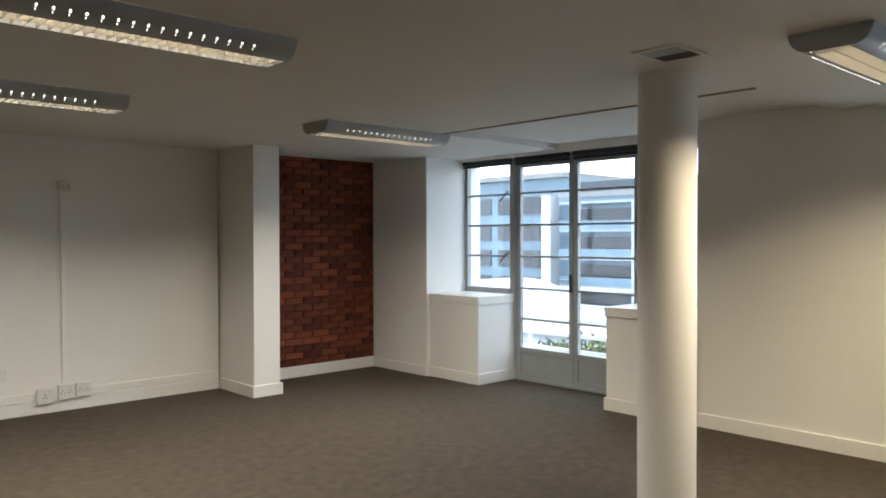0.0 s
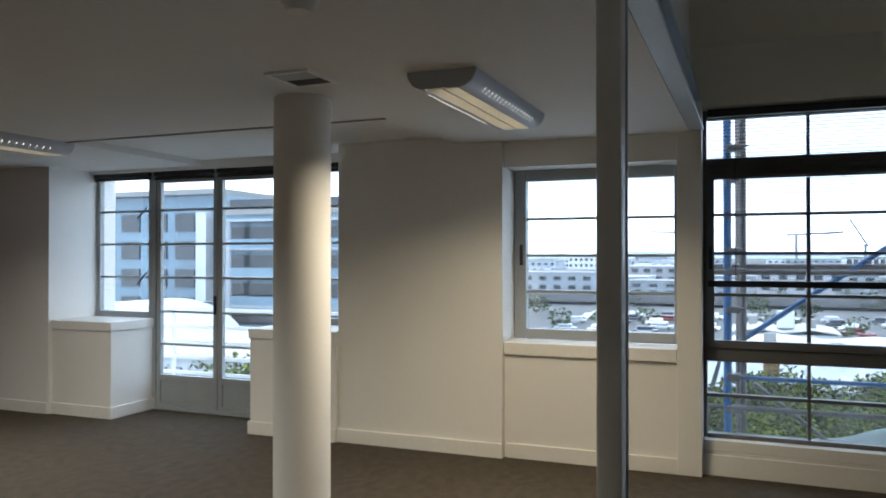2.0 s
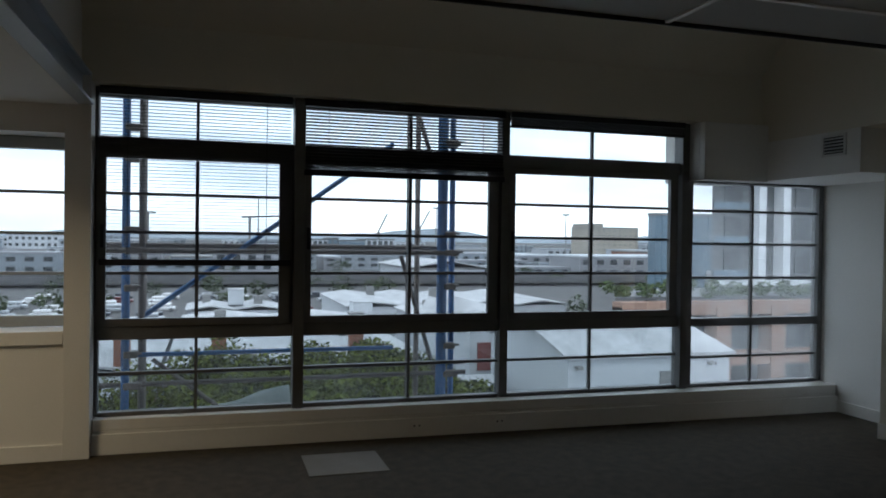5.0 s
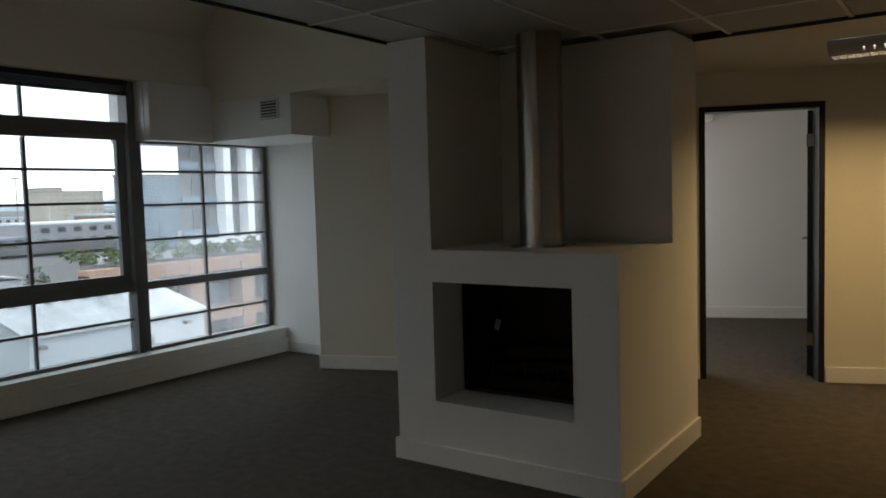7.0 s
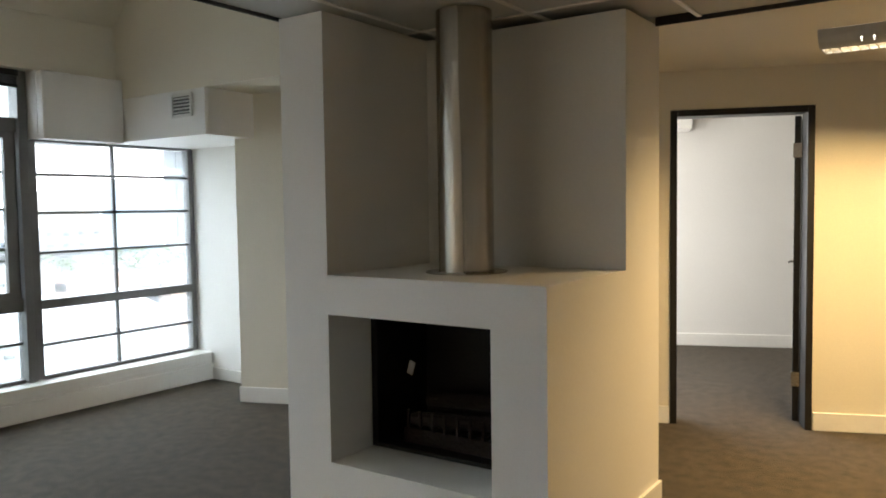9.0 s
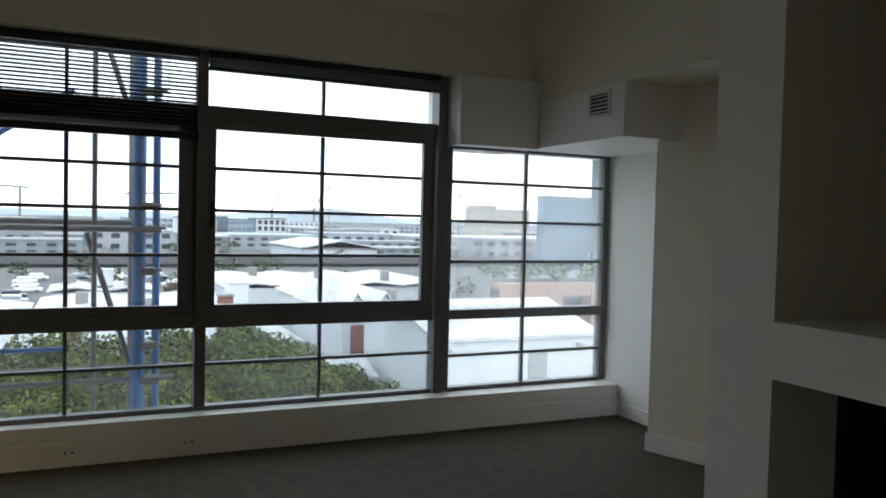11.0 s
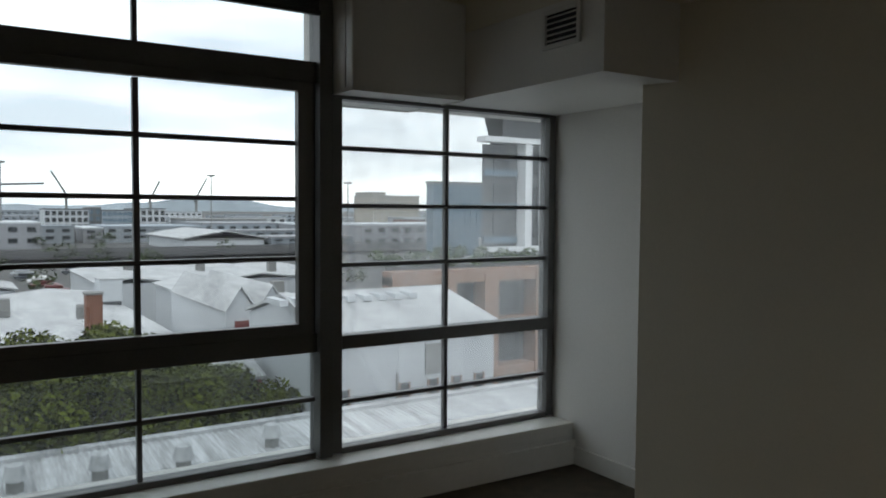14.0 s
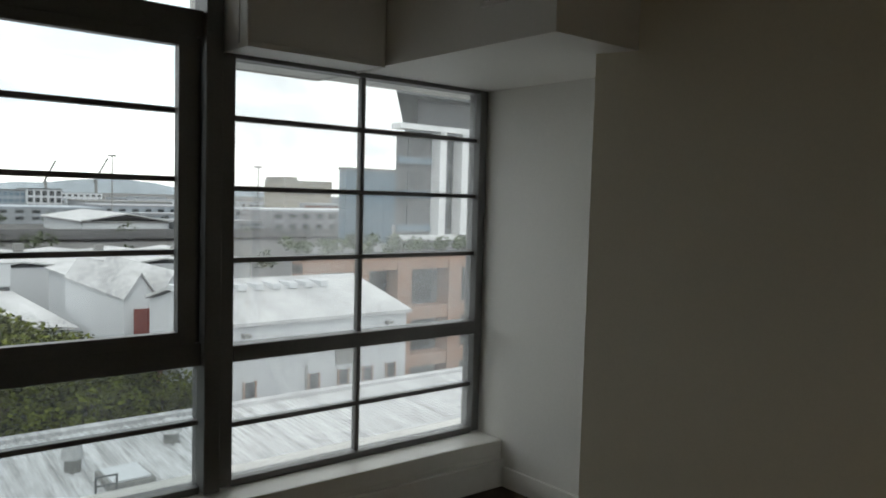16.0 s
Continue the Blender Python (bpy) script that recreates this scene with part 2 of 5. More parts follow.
# main window bench and wall over the windows
def ledge(f, z0, z1, bevel=0.0, deep=0.0):
    """A ledge under the wide windows; its front runs slightly askew to the glass."""
    back = 6.05 if not deep else None
    return prism([(5.755 - f, -5.968), (back or 5.755 - f + deep, -5.968), (back or 5.865 - f + deep, 0.233), (5.865 - f, 0.233)], z0, z1, bevel)


setting("window_bench", ledge(-0.024, 0, 0.16), TRIM, "low cream plastered upstand under the wide windows", "sill")
setting("window_ledge", ledge(-0.018, 0.1605, 0.240, 0.006), TRIM, "cream window ledge running under the wide windows", "sill")
setting("baseboard_bench", ledge(0.008, 0, 0.142, 0.004, 0.022), TRIM, "cream skirting board along the window ledge", "baseboard")
setting("wall_below_windows", bx((6.052, 6.3, -6.2, 0.233, -3.0, 0.20)), WALL, "outer wall below the wide windows", "wall")
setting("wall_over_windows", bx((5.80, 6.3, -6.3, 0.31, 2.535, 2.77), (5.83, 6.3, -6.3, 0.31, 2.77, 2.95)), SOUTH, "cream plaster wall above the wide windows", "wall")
setting("window_box", bx((5.72, 5.798, -5.145, -4.50, 2.05, 2.53), (5.72, 6.3, -5.145, -4.50, 2.048, 2.052), bevel=0.012), WALL, "boxed white bulkhead over the corner window", "bulkhead")
setting("bulkhead", bx((4.74, 6.3, -6.4, -5.146, 2.05, 2.385)), WALL, "white boxed bulkhead with an air grille", "bulkhead")
setting("bulkhead_back", bx((5.80, 6.3, -5.145, -4.50, 2.053, 2.534)), WALL, "plaster above the corner window", "wall")
# nook return and skewed south wall with its doorway
setting("wall_nook", prism([(4.893, -5.541), (5.06, -5.97), (6.05, -5.97), (6.05, -6.5), (4.92, -6.2)], 0, 2.05), WALL, "white return wall beside the corner window", "wall")
setting("wall_south", sk((0.03, 3.255, 0, 0.15, 0, 2.6), (4.155, 8.6, 0, 0.15, 0, 2.6), (3.255, 4.155, 0, 0.15, 2.13, 2.6)), SOUTH, "cream plaster wall with a black framed doorway", "wall")
# the unseen east end is left open to let sky light in
setting("wall_next_room", sk((2.0, 7.5, 3.05, 3.2, 0, 2.8), (7.4, 7.5, 0.15, 3.05, 0, 2.8), (2.0, 2.1, 0.15, 3.05, 0, 0.2), (2.0, 2.1, 0.15, 3.05, 2.40, 2.8)), WALL, "plain white walls of the next room", "wall")
setting("ceiling_next_room", sk((2.0, 7.5, 0.15, 3.2, 2.42, 2.55)), CEIL, "white ceiling of the next room", "ceiling")
setting("beam_next_room", sk((2.2, 3.6, 2.6, 3.048, 2.25, 2.418)), WALL, "white downstand beam in the next room", "beam")
# added fill lamp at that unseen opening, to brighten the next room
nl = new("next_room_fill_light", bpy.data.lights.new("next_room_fill_light", "AREA"))
nl.data.shape, nl.data.size, nl.data.size_y, nl.data.energy, nl.data.color = "RECTANGLE", 2.7, 2.0, 13, (1.0, 0.95, 0.90)
nl.matrix_world = SKEW @ Matrix.Translation((2.12, 1.6, 1.3)) @ Matrix.Rotation(radians(90), 4, "Z") @ Matrix.Rotation(radians(-90), 4, "X")
# ceilings
setting("ceiling_north", bx((-3.2, 4.55, 0.315, 7.4, CZ, 2.7), (4.55, 6.45, 0.315, 2.03, CZ, 2.7), (4.55, 6.45, 4.75, 7.4, CZ, 2.7), (4.55, 6.45, 2.03, 4.75, 2.42, 2.7)), CEIL, "cream painted plaster ceiling with a shallow step", "ceiling")
tiles = []
ys = [0.30, -1.03, -2.24, -3.45, -4.66, -5.2]
xs = [-3.0, -2.36, -1.76, -1.16, -0.56, 0.04, 0.645, 1.26, 1.87, 2.47, 2.83]
for i in range(len(xs) - 1):
    for j in range(len(ys) - 1):
        if not (xs[i] > 1.2 and j == 4):
            tiles.append((xs[i] + 0.010, xs[i + 1] - 0.010, ys[j + 1] + 0.010, ys[j] - 0.010, CZ + 0.006, CZ + 0.03))
setting("ceiling_tiles", bx(*tiles, (-3.0, 2.83, -5.2, 0.30, CZ + 0.03, CZ + 0.06)), TILE, "grey suspended ceiling of large mineral tiles", "ceiling")
grid = [(x - 0.011, x + 0.011, -5.2, 0.30, CZ, CZ + 0.014) for x in xs[1:-1]] + [(-3.0, 2.83, y - 0.011, y + 0.011, CZ - 0.001, CZ + 0.013) for y in ys[1:-1]]
setting("ceiling_grid", bx(*grid), TRIM, "white metal grid of the suspended ceiling", "ceiling")
setting("trim_ceiling_edge", bx((2.832, 2.845, -5.27, 0.30, CZ - 0.006, CZ + 0.10), (-3.0, 1.47, -5.215, -5.202, CZ - 0.012, CZ + 0.03)), DARK, "dark edge trim of the suspended ceiling", "trim")
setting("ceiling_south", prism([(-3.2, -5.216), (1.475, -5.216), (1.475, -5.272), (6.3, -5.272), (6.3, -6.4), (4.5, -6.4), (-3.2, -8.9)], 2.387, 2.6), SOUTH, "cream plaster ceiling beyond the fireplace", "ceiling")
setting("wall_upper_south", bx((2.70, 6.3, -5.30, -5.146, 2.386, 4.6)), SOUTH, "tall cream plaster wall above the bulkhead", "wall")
setting("wall_upper_west", bx((2.70, 2.83, -5.145, 0.30, 2.44, 4.6)), WALL, "plaster upstand above the suspended ceiling's edge", "wall")
setting("wall_upper_north", bx((2.70, 6.3, 0.318, 0.5, 2.702, 4.6), (2.83, 5.80, 0.300, 0.316, 2.58, 4.6)), WALL, "white plaster upstand above the steel beam", "wall")
slope = bmesh.new()
prof = [(5.83, 2.95), (4.40, 4.35), (2.70, 4.35), (2.70, 4.6), (4.5, 4.6), (6.3, 2.95)]
a = [slope.verts.new((x, 0.30, z)) for x, z in prof]
b = [slope.verts.new((x, -5.145, z)) for x, z in prof]
for i in range(6):
    slope.faces.new((a[i], a[(i + 1) % 6], b[(i + 1) % 6], b[i]))
slope.faces.new(a)
slope.faces.new(b[::-1])
bmesh.ops.recalc_face_normals(slope, faces=slope.faces[:])
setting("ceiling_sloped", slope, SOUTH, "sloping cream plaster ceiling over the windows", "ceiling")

# unseen slab, added to stop sky light leaking through the ceiling gaps
setting("sky_block_slab", bx((-3.2, 2.69, -9.2, 0.31, 2.702, 2.85), (2.692, 6.3, -9.2, -5.305, 2.602, 2.75), (-3.2, 2.69, -9.2, -5.3, 2.602, 2.70), (-3.2, -3.0, -9.2, 0.31, 2.601, 2.70)), CEIL, "added unseen slab above the ceilings that blocks the sky", "ceiling")

# skirting boards
SKT = 0.11
for n, box in enumerate((
        (-3.0, 3.718, 7.092, 7.109, 0, SKT), (3.72, 3.739, 6.44, 7.109, 0, SKT), (3.72, 4.04, 6.42, 6.439, 0, SKT), (4.021, 4.038, 6.441, 7.155, 0, SKT), (4.04, 5.65, 7.075, 7.098, 0, 0.12),
        (5.652, 5.669, 6.172, 7.155, 0, SKT), (5.692, 5.709, 5.43, 6.17, 0, SKT), (5.692, 6.25, 5.412, 5.429, 0, SKT), (5.692, 5.709, 3.052, 3.88, 0, SKT), (5.692, 6.25, 3.881, 3.898, 0, SKT),
        (5.730, 5.749, 1.65, 3.05, 0, SKT), (5.780, 5.799, 0.398, 1.63, 0, SKT), (-3.0, -2.982, -8.0, 7.09, 0, SKT))):
    setting("baseboard_%d" % (n + 1), bx(box, bevel=0.004), TRIM, "cream painted skirting board", "baseboard")
setting("baseboard_south_1", sk((0.02, 3.25, -0.018, -0.001, 0, 0.12), bevel=0.004), TRIM, "white skirting board on the skewed wall", "baseboard")
setting("baseboard_south_2", sk((4.16, 8.6, -0.018, -0.001, 0, 0.12), bevel=0.004), TRIM, "white skirting board on the skewed wall", "baseboard")
setting("baseboard_next_room", sk((2.1, 7.4, 3.030, 3.049, 0, 0.13), bevel=0.004), TRIM, "white skirting board in the next room", "baseboard")
setting("baseboard_nook", bx((5.075, 5.775, -5.969, -5.952, 0, 0.105), bevel=0.004), TRIM, "white skirting board in the window nook", "baseboard")

# steel beam and post at the edge of the plaster ceiling
beam = thing("steel_beam", (4.3, 0.29, CZ), "grey painted steel channel beam under the upstand wall", "beam")
part("web", bx((2.83, 5.74, 0.285, 0.299, CZ + 0.02, 2.58)), BEAM, beam)
part("flange", bx((2.70, 5.74, 0.215, 0.313, CZ - 0.001, CZ + 0.019), bevel=0.003), BEAM, beam)
part("flange", bx((2.84, 5.74, 0.23, 0.284, 2.562, 2.579), bevel=0.003), BEAM, beam)
part("bracket_plate", bx((2.95, 3.15, 0.22, 0.284, 2.43, 2.55), bevel=0.003), BEAM, beam)
post = thing("steel_post", (2.76, 0.35, 0), "cream painted square steel post standing on the carpet", "post")
part("shaft", bx((2.712, 2.80, 0.300, 0.382, 0.012, CZ), bevel=0.008), TRIM, post, smooth=True)
part("edge_strip", bx((2.801, 2.812, 0.294, 0.327, 0.012, CZ), bevel=0.002), BEAM, post)
part("base_plate", bx((2.67, 2.84, 0.262, 0.42, 0, 0.012), bevel=0.002), BEAM, post)
col = thing("round_column", (3.86, 2.20, 0), "cream painted round concrete column", "column")
part("shaft", tube((3.86, 2.20, 0), (3.86, 2.20, CZ), 0.155, 48), WALL, col, smooth=True)
hatch = thing("ceiling_vent", (3.40, 1.93, CZ), "blue-grey open ceiling vent beside the column head", "vent")
part("frame", bx((3.27, 3.29, 1.80, 2.04, CZ - 0.012, CZ - 0.001), (3.53, 3.55, 1.80, 2.04, CZ - 0.012, CZ - 0.001), (3.29, 3.53, 1.80, 1.82, CZ - 0.012, CZ - 0.001), (3.29, 3.53, 2.02, 2.04, CZ - 0.012, CZ - 0.001)), TRIM, hatch)
part("grille", bx((3.29, 3.42, 1.82, 2.02, CZ - 0.010, CZ - 0.002)), BEAM, hatch)
# no opening here; a dark sheet gives the duct's inner shade
part("duct_shade", bx((3.42, 3.53, 1.82, 2.02, CZ - 0.008, CZ - 0.002)), DARK, hatch, "flat dark sheet painted as shade inside the duct")

# ---- windows ----


def pane(win, x, y0, y1, z0, z1, material=GLASS):
    p = part("pane", bx((x - 0.002, x + 0.002, y0, y1, z0, z1)), material, win, "clear dusty glass")
    p.visible_shadow = False


def bay(name, yl, yr, mid, rows, top, sash=False, material=GLASS, label=""):
    """One bay of the wide window: lights from the sill to the head, split by a middle bar."""
    win = thing(name, (5.99, (yl + yr) / 2, 0.245), label, "window", "wide windows", "structure")
    part("bottom_rail", bx((5.955, 6.035, yr, yl, 0.222, 0.270), bevel=0.004), ALU, win)
    part("lower_transom", bx((5.945, 6.035, yr, yl, 0.775, 0.845 if not sash else 0.87), bevel=0.005), ALU, win)
    for z in rows:
        if abs(z - 0.81) > 0.1 and z < top - 0.02 and abs(z - 2.13) > 0.1:
            inset = 0.045 if sash and 0.9 < z < 2.0 else 0
            part("glazing_bar", bx((5.972, 6.012, yr + inset, yl - inset, z - 0.011, z + 0.011), bevel=0.003), ALU, win)
    part("centre_bar", bx((5.974, 6.010, mid - 0.011, mid + 0.011, 0.27, 0.775), bevel=0.003), ALU, win)
    if top > 2.2:
        part("upper_transom", bx((5.945, 6.035, yr, yl, 2.09, 2.195), bevel=0.005), ALU, win)
        part("head_rail", bx((5.955, 6.035, yr, yl, 2.47, 2.534), bevel=0.004), ALU, win)
        part("centre_bar", bx((5.974, 6.010, mid - 0.011, mid + 0.011, 2.195, 2.47), bevel=0.003), ALU, win)
    else:
        part("head_rail", bx((5.955, 6.035, yr, yl, top - 0.01, top + 0.02), bevel=0.004), ALU, win)
    hi = 2.09 if top > 2.2 else top
    if sash:
        frm = part("sliding_sash", merge(bx((5.925, 5.968, yr + 0.034, yl, 0.872, 0.925), (5.925, 5.968, yr + 0.034, yl, 2.045, 2.089)), bx((5.925, 5.968, yr + 0.034, yr + 0.105, 0.925, 2.045), (5.925, 5.968, yl - 0.05, yl, 0.925, 2.045))), ALU, win, "grey sliding sash")
        part("centre_bar", bx((5.974, 6.010, mid - 0.013, mid + 0.013, 0.925, 2.045), bevel=0.003), ALU, win)
        part("jamb", bx((5.972, 6.03, yr, yr + (0.045 if yr > -4 else 0.024), 0.87, 2.09), bevel=0.003), ALU, win)
        part("catch", bx((5.908, 5.924, yl - 0.04, yl - 0.015, 1.42, 1.58), bevel=0.004), BLIND, win, "black sash catch")
    else:
        part("centre_bar", bx((5.974, 6.010, mid - 0.011, mid + 0.011, 0.845, hi), bevel=0.003), ALU, win)
    levels = sorted(set([0.27, 0.775, 0.845, hi] + [z for z in rows if abs(z - 0.81) > 0.1 and z < hi]))
    for z0, z1 in zip(levels, levels[1:]):
        if z1 - z0 > 0.1:
            g = TINTED if sash and z1 < 0.8 else material
            pane(win, 5.992, mid, yl, z0, z1, g)
            pane(win, 5.992, yr, mid, z0, z1, g)
    if top > 2.2:
        pane(win, 5.992, mid, yl, 2.195, 2.47, material)
        pane(win, 5.992, yr, mid, 2.195, 2.47, material)
    return win


BARS = [0.535, 1.24, 1.53, 1.80]
bay("window_1", 0.21, -1.12, -0.44, BARS, 2.47, True, GLASS, "tall grey metal window bay with a hanging blind")
bay("window_2", -1.20, -2.76, -2.02, BARS, 2.47, True, GLASS, "tall grey metal window bay behind a half-lowered blind")
bay("window_3", -2.83, -4.42, -3.59, BARS, 2.47, True, GLASS, "tall grey metal window bay with its blind raised")
bay("window_4", -4.56, -5.91, -5.20, [0.50, 1.20, 1.50, 1.79], 2.04, False, DUSTY, "fixed corner window with dusty panes")
for n, (a, b, x0) in enumerate(((0.21, 0.234, 5.95), (-1.20, -1.12, 5.90), (-2.83, -2.76, 5.93), (-4.49, -4.42, 5.91), (-4.56, -4.49, 5.95), (-5.96, -5.91, 5.95))):
    setting("mullion_%d" % (n + 1), bx((x0, 6.04, a, b, 0.247, 2.534 if n < 4 else 2.048), bevel=0.005), ALU, "grey metal window mullion", "mullion")

# small window
win = thing("window_5", (6.10, 1.02, 0.87), "square grey metal window in a deep white reveal", "window", "", "structure")
for nm, box in (("jamb", (6.06, 6.14, 1.555, 1.646, 0.866, 2.178)), ("jamb", (6.06, 6.14, 0.402, 0.44, 0.866, 2.178)), ("head_rail", (6.06, 6.14, 0.44, 1.555, 2.095, 2.178)), ("bottom_rail", (6.06, 6.14, 0.44, 1.555, 0.866, 0.945))):
    part(nm, bx(box, bevel=0.006), STEELWIN, win)
for z in (1.235, 1.515, 1.80):
    part("glazing_bar", bx((6.08, 6.115, 0.44, 1.555, z - 0.011, z + 0.011), bevel=0.003), STEELWIN, win)
part("centre_bar", bx((6.08, 6.115, 0.90, 0.922, 0.945, 2.095), bevel=0.003), STEELWIN, win)
part("catch", bx((6.035, 6.059, 1.575, 1.60, 1.44, 1.60), bevel=0.004), BLIND, win, "black window catch")
for z0, z1 in ((0.945, 1.235), (1.235, 1.515), (1.515, 1.80), (1.80, 2.095)):
    pane(win, 6.10, 0.44, 0.91, z0, z1)
    pane(win, 6.10, 0.91, 1.555, z0, z1)

# glazed doors and side lights
GX = 6.28
win = thing("window_6", (GX, 5.8, 0.895), "grey steel side light with three glazing bars", "window", "", "structure")
side2 = thing("window_7", (GX, 3.5, 0.895), "grey steel side light beside the glazed doors", "window", "", "structure")
for w, a, b in ((win, 5.45, 6.166), (side2, 3.054, 3.85)):
    for nm, box in (("jamb", (GX - 0.03, GX + 0.03, a, a + 0.04, 0.896, 2.29)), ("jamb", (GX - 0.03, GX + 0.03, b - 0.04, b, 0.896, 2.29)), ("head_rail", (GX - 0.03, GX + 0.03, a, b, 2.29, 2.338)), ("bottom_rail", (GX - 0.03, GX + 0.03, a + 0.04, b - 0.04, 0.896, 0.955))):
        part(nm, bx(box, bevel=0.005), STEELWIN, w)
    for z in (1.30, 1.63, 1.96):
        part("glazing_bar", bx((GX - 0.018, GX + 0.018, a + 0.04, b - 0.04, z - 0.011, z + 0.011), bevel=0.003), STEELWIN, w)
    for z in (1.35, 2.0):
        part("stay_handle", tube((GX - 0.04, a + 0.05, z), (GX - 0.10, a + 0.12, z - 0.12), 0.008, 8), BLIND, w, "dark casement stay")
    for z0, z1 in ((0.955, 1.30), (1.30, 1.63), (1.63, 1.96), (1.96, 2.29)):
        pane(w, GX, a + 0.04, b - 0.04, z0, z1)
frm = thing("door_frame", (GX, 4.65, 0), "grey steel frame of the balcony doors", "door frame", "", "structure")
part("jamb", bx((GX - 0.035, GX + 0.035, 5.395, 5.448, 0, 2.338), bevel=0.005), STEELWIN, frm)
part("jamb", bx((GX - 0.035, GX + 0.035, 3.852, 3.905, 0, 2.338), bevel=0.005), STEELWIN, frm)
part("head_rail", bx((GX - 0.035, GX + 0.035, 3.906, 5.394, 2.29, 2.338), bevel=0.005), STEELWIN, frm)
part("threshold", bx((GX - 0.05, GX + 0.10, 3.906, 5.394, 0, 0.025), bevel=0.004), STEELWIN, frm)
for n, (a, b) in enumerate(((4.655, 5.392), (3.908, 4.648))):
    leaf = thing("door_%d" % (n + 1), (GX, (a + b) / 2, 0.03), "closed grey steel glazed balcony door with a kick panel", "door", "balcony doors", "structure")
    for nm, box in (("stile", (GX - 0.025, GX + 0.025, a, a + 0.05, 0.03, 2.285)), ("stile", (GX - 0.025, GX + 0.025, b - 0.05, b, 0.03, 2.285)), ("top_rail", (GX - 0.025, GX + 0.025, a + 0.05, b - 0.05, 2.235, 2.285)), ("lock_rail", (GX - 0.025, GX + 0.025, a + 0.05, b - 0.05, 0.285, 0.345)), ("bottom_rail", (GX - 0.025, GX + 0.025, a + 0.05, b - 0.05, 0.03, 0.075)), ("kick_panel", (GX - 0.012, GX + 0.012, a + 0.05, b - 0.05, 0.075, 0.285))):
        part(nm, bx(box, bevel=0.004), STEELWIN, leaf)
    for z in (0.645, 0.965, 1.30, 1.63, 1.965):
        part("glazing_bar", bx((GX - 0.018, GX + 0.018, a + 0.05, b - 0.05, z - 0.011, z + 0.011), bevel=0.003), STEELWIN, leaf)
    zz = (0.345, 0.645, 0.965, 1.30, 1.63, 1.965, 2.235)
    for z0, z1 in zip(zz, zz[1:]):
        pane(leaf, GX, a + 0.05, b - 0.05, z0, z1)
    if n == 0:
        part("lever_handle", merge(tube((GX - 0.03, a + 0.025, 1.07), (GX - 0.075, a + 0.025, 1.07), 0.009, 8), tube((GX - 0.072, a + 0.025, 1.07), (GX - 0.072, a + 0.125, 1.07), 0.008, 8)), CHROME, leaf, "chrome lever handle")
        part("lock_plate", bx((GX - 0.034, GX - 0.026, a + 0.008, a + 0.042, 0.95, 1.13), bevel=0.003), BLIND, leaf)

# ---- blinds ----


def blind(y0, y1, top, bottom, x, label, pitch=0.0235, droop=0.0, open_angle=16):
    b = thing("venetian_blind", (x, (y0 + y1) / 2, bottom), label, "blind", "window blinds")
    part("headrail", bx((x - 0.03, x + 0.02, y0, y1, top - 0.055, top), bevel=0.004), BLIND, b)
    part("bottom_rail", bx((x - 0.016, x + 0.016, y0, y1, bottom - 0.018, bottom + 0.026), bevel=0.004), BLIND, b)
    me = None
    z = top - 0.075
    while z > bottom + 0.03:
        if me is None:
            s = part("slat", bx((x - 0.0125, x + 0.0125, y0 + 0.01, y1 - 0.01, -0.0006, 0.0006)), BLIND, b)
            me = s.data
            for v in me.vertices:
                v.co.z += 0.0018 * (1 - ((v.co.x - x) / 0.0125) ** 2) - (v.co.x - x) * math.tan(radians(open_angle))
        else:
            s = new("slat", me)
            s.parent = b
            s.matrix_parent_inverse = Matrix.Translation(-BASE[b.name])
        s.location = (0, 0, z)
        z -= pitch
    for y in (y0 + 0.18, y1 - 0.18):
        part("ladder_cord", bx((x - 0.001, x + 0.001, y - 0.002, y + 0.002, bottom, top - 0.05)), BLIND, b)
    return b


blind(-1.10, 0.20, 2.53, 1.315, 5.905, "open black venetian blind hanging to mid window", open_angle=2)
blind(-2.77, -1.19, 2.53, 1.985, 5.905, "half-lowered black venetian blind", open_angle=19)
for k in range(9):
    part("stacked_slat", bx((5.891, 5.919, -2.76, -1.20, 2.012 + k * 0.007, 2.016 + k * 0.007)), BLIND, bpy.data.objects["venetian_blind.001"])


def raised(y0, y1, top, x, depth, label):
    b = thing("raised_blind", (x, (y0 + y1) / 2, top - depth), label, "blind", "window blinds")
    part("headrail", bx((x - 0.03, x + 0.02, y0, y1, top - 0.045, top), bevel=0.004), BLIND, b)
    z = top - 0.05
    while z > top - depth + 0.02:
        part("slat", bx((x - 0.0135, x + 0.0135, y0 + 0.01, y1 - 0.01, z - 0.004, z)), BLIND, b)
        z -= 0.0065
    part("bottom_rail", bx((x - 0.016, x + 0.016, y0, y1, top - depth, top - depth + 0.02), bevel=0.004), BLIND, b)
    return b


raised(-4.42, -2.82, 2.533, 5.905, 0.125, "black venetian blind drawn up under the window head")
raised(5.44, 6.15, 2.345, 6.22, 0.075, "black blind drawn up over the side light")
raised(4.68, 5.38, 2.345, 6.225, 0.085, "black blind drawn up over the balcony door")
raised(3.07, 4.62, 2.345, 6.22, 0.085, "black blind drawn up over the balcony door")

# ---- fireplace ----
fp = thing("fireplace", (2.15, -4.65, 0), "white plastered built-in fireplace with an alcove above", "fireplace")
FY, FB = -4.045, -5.27
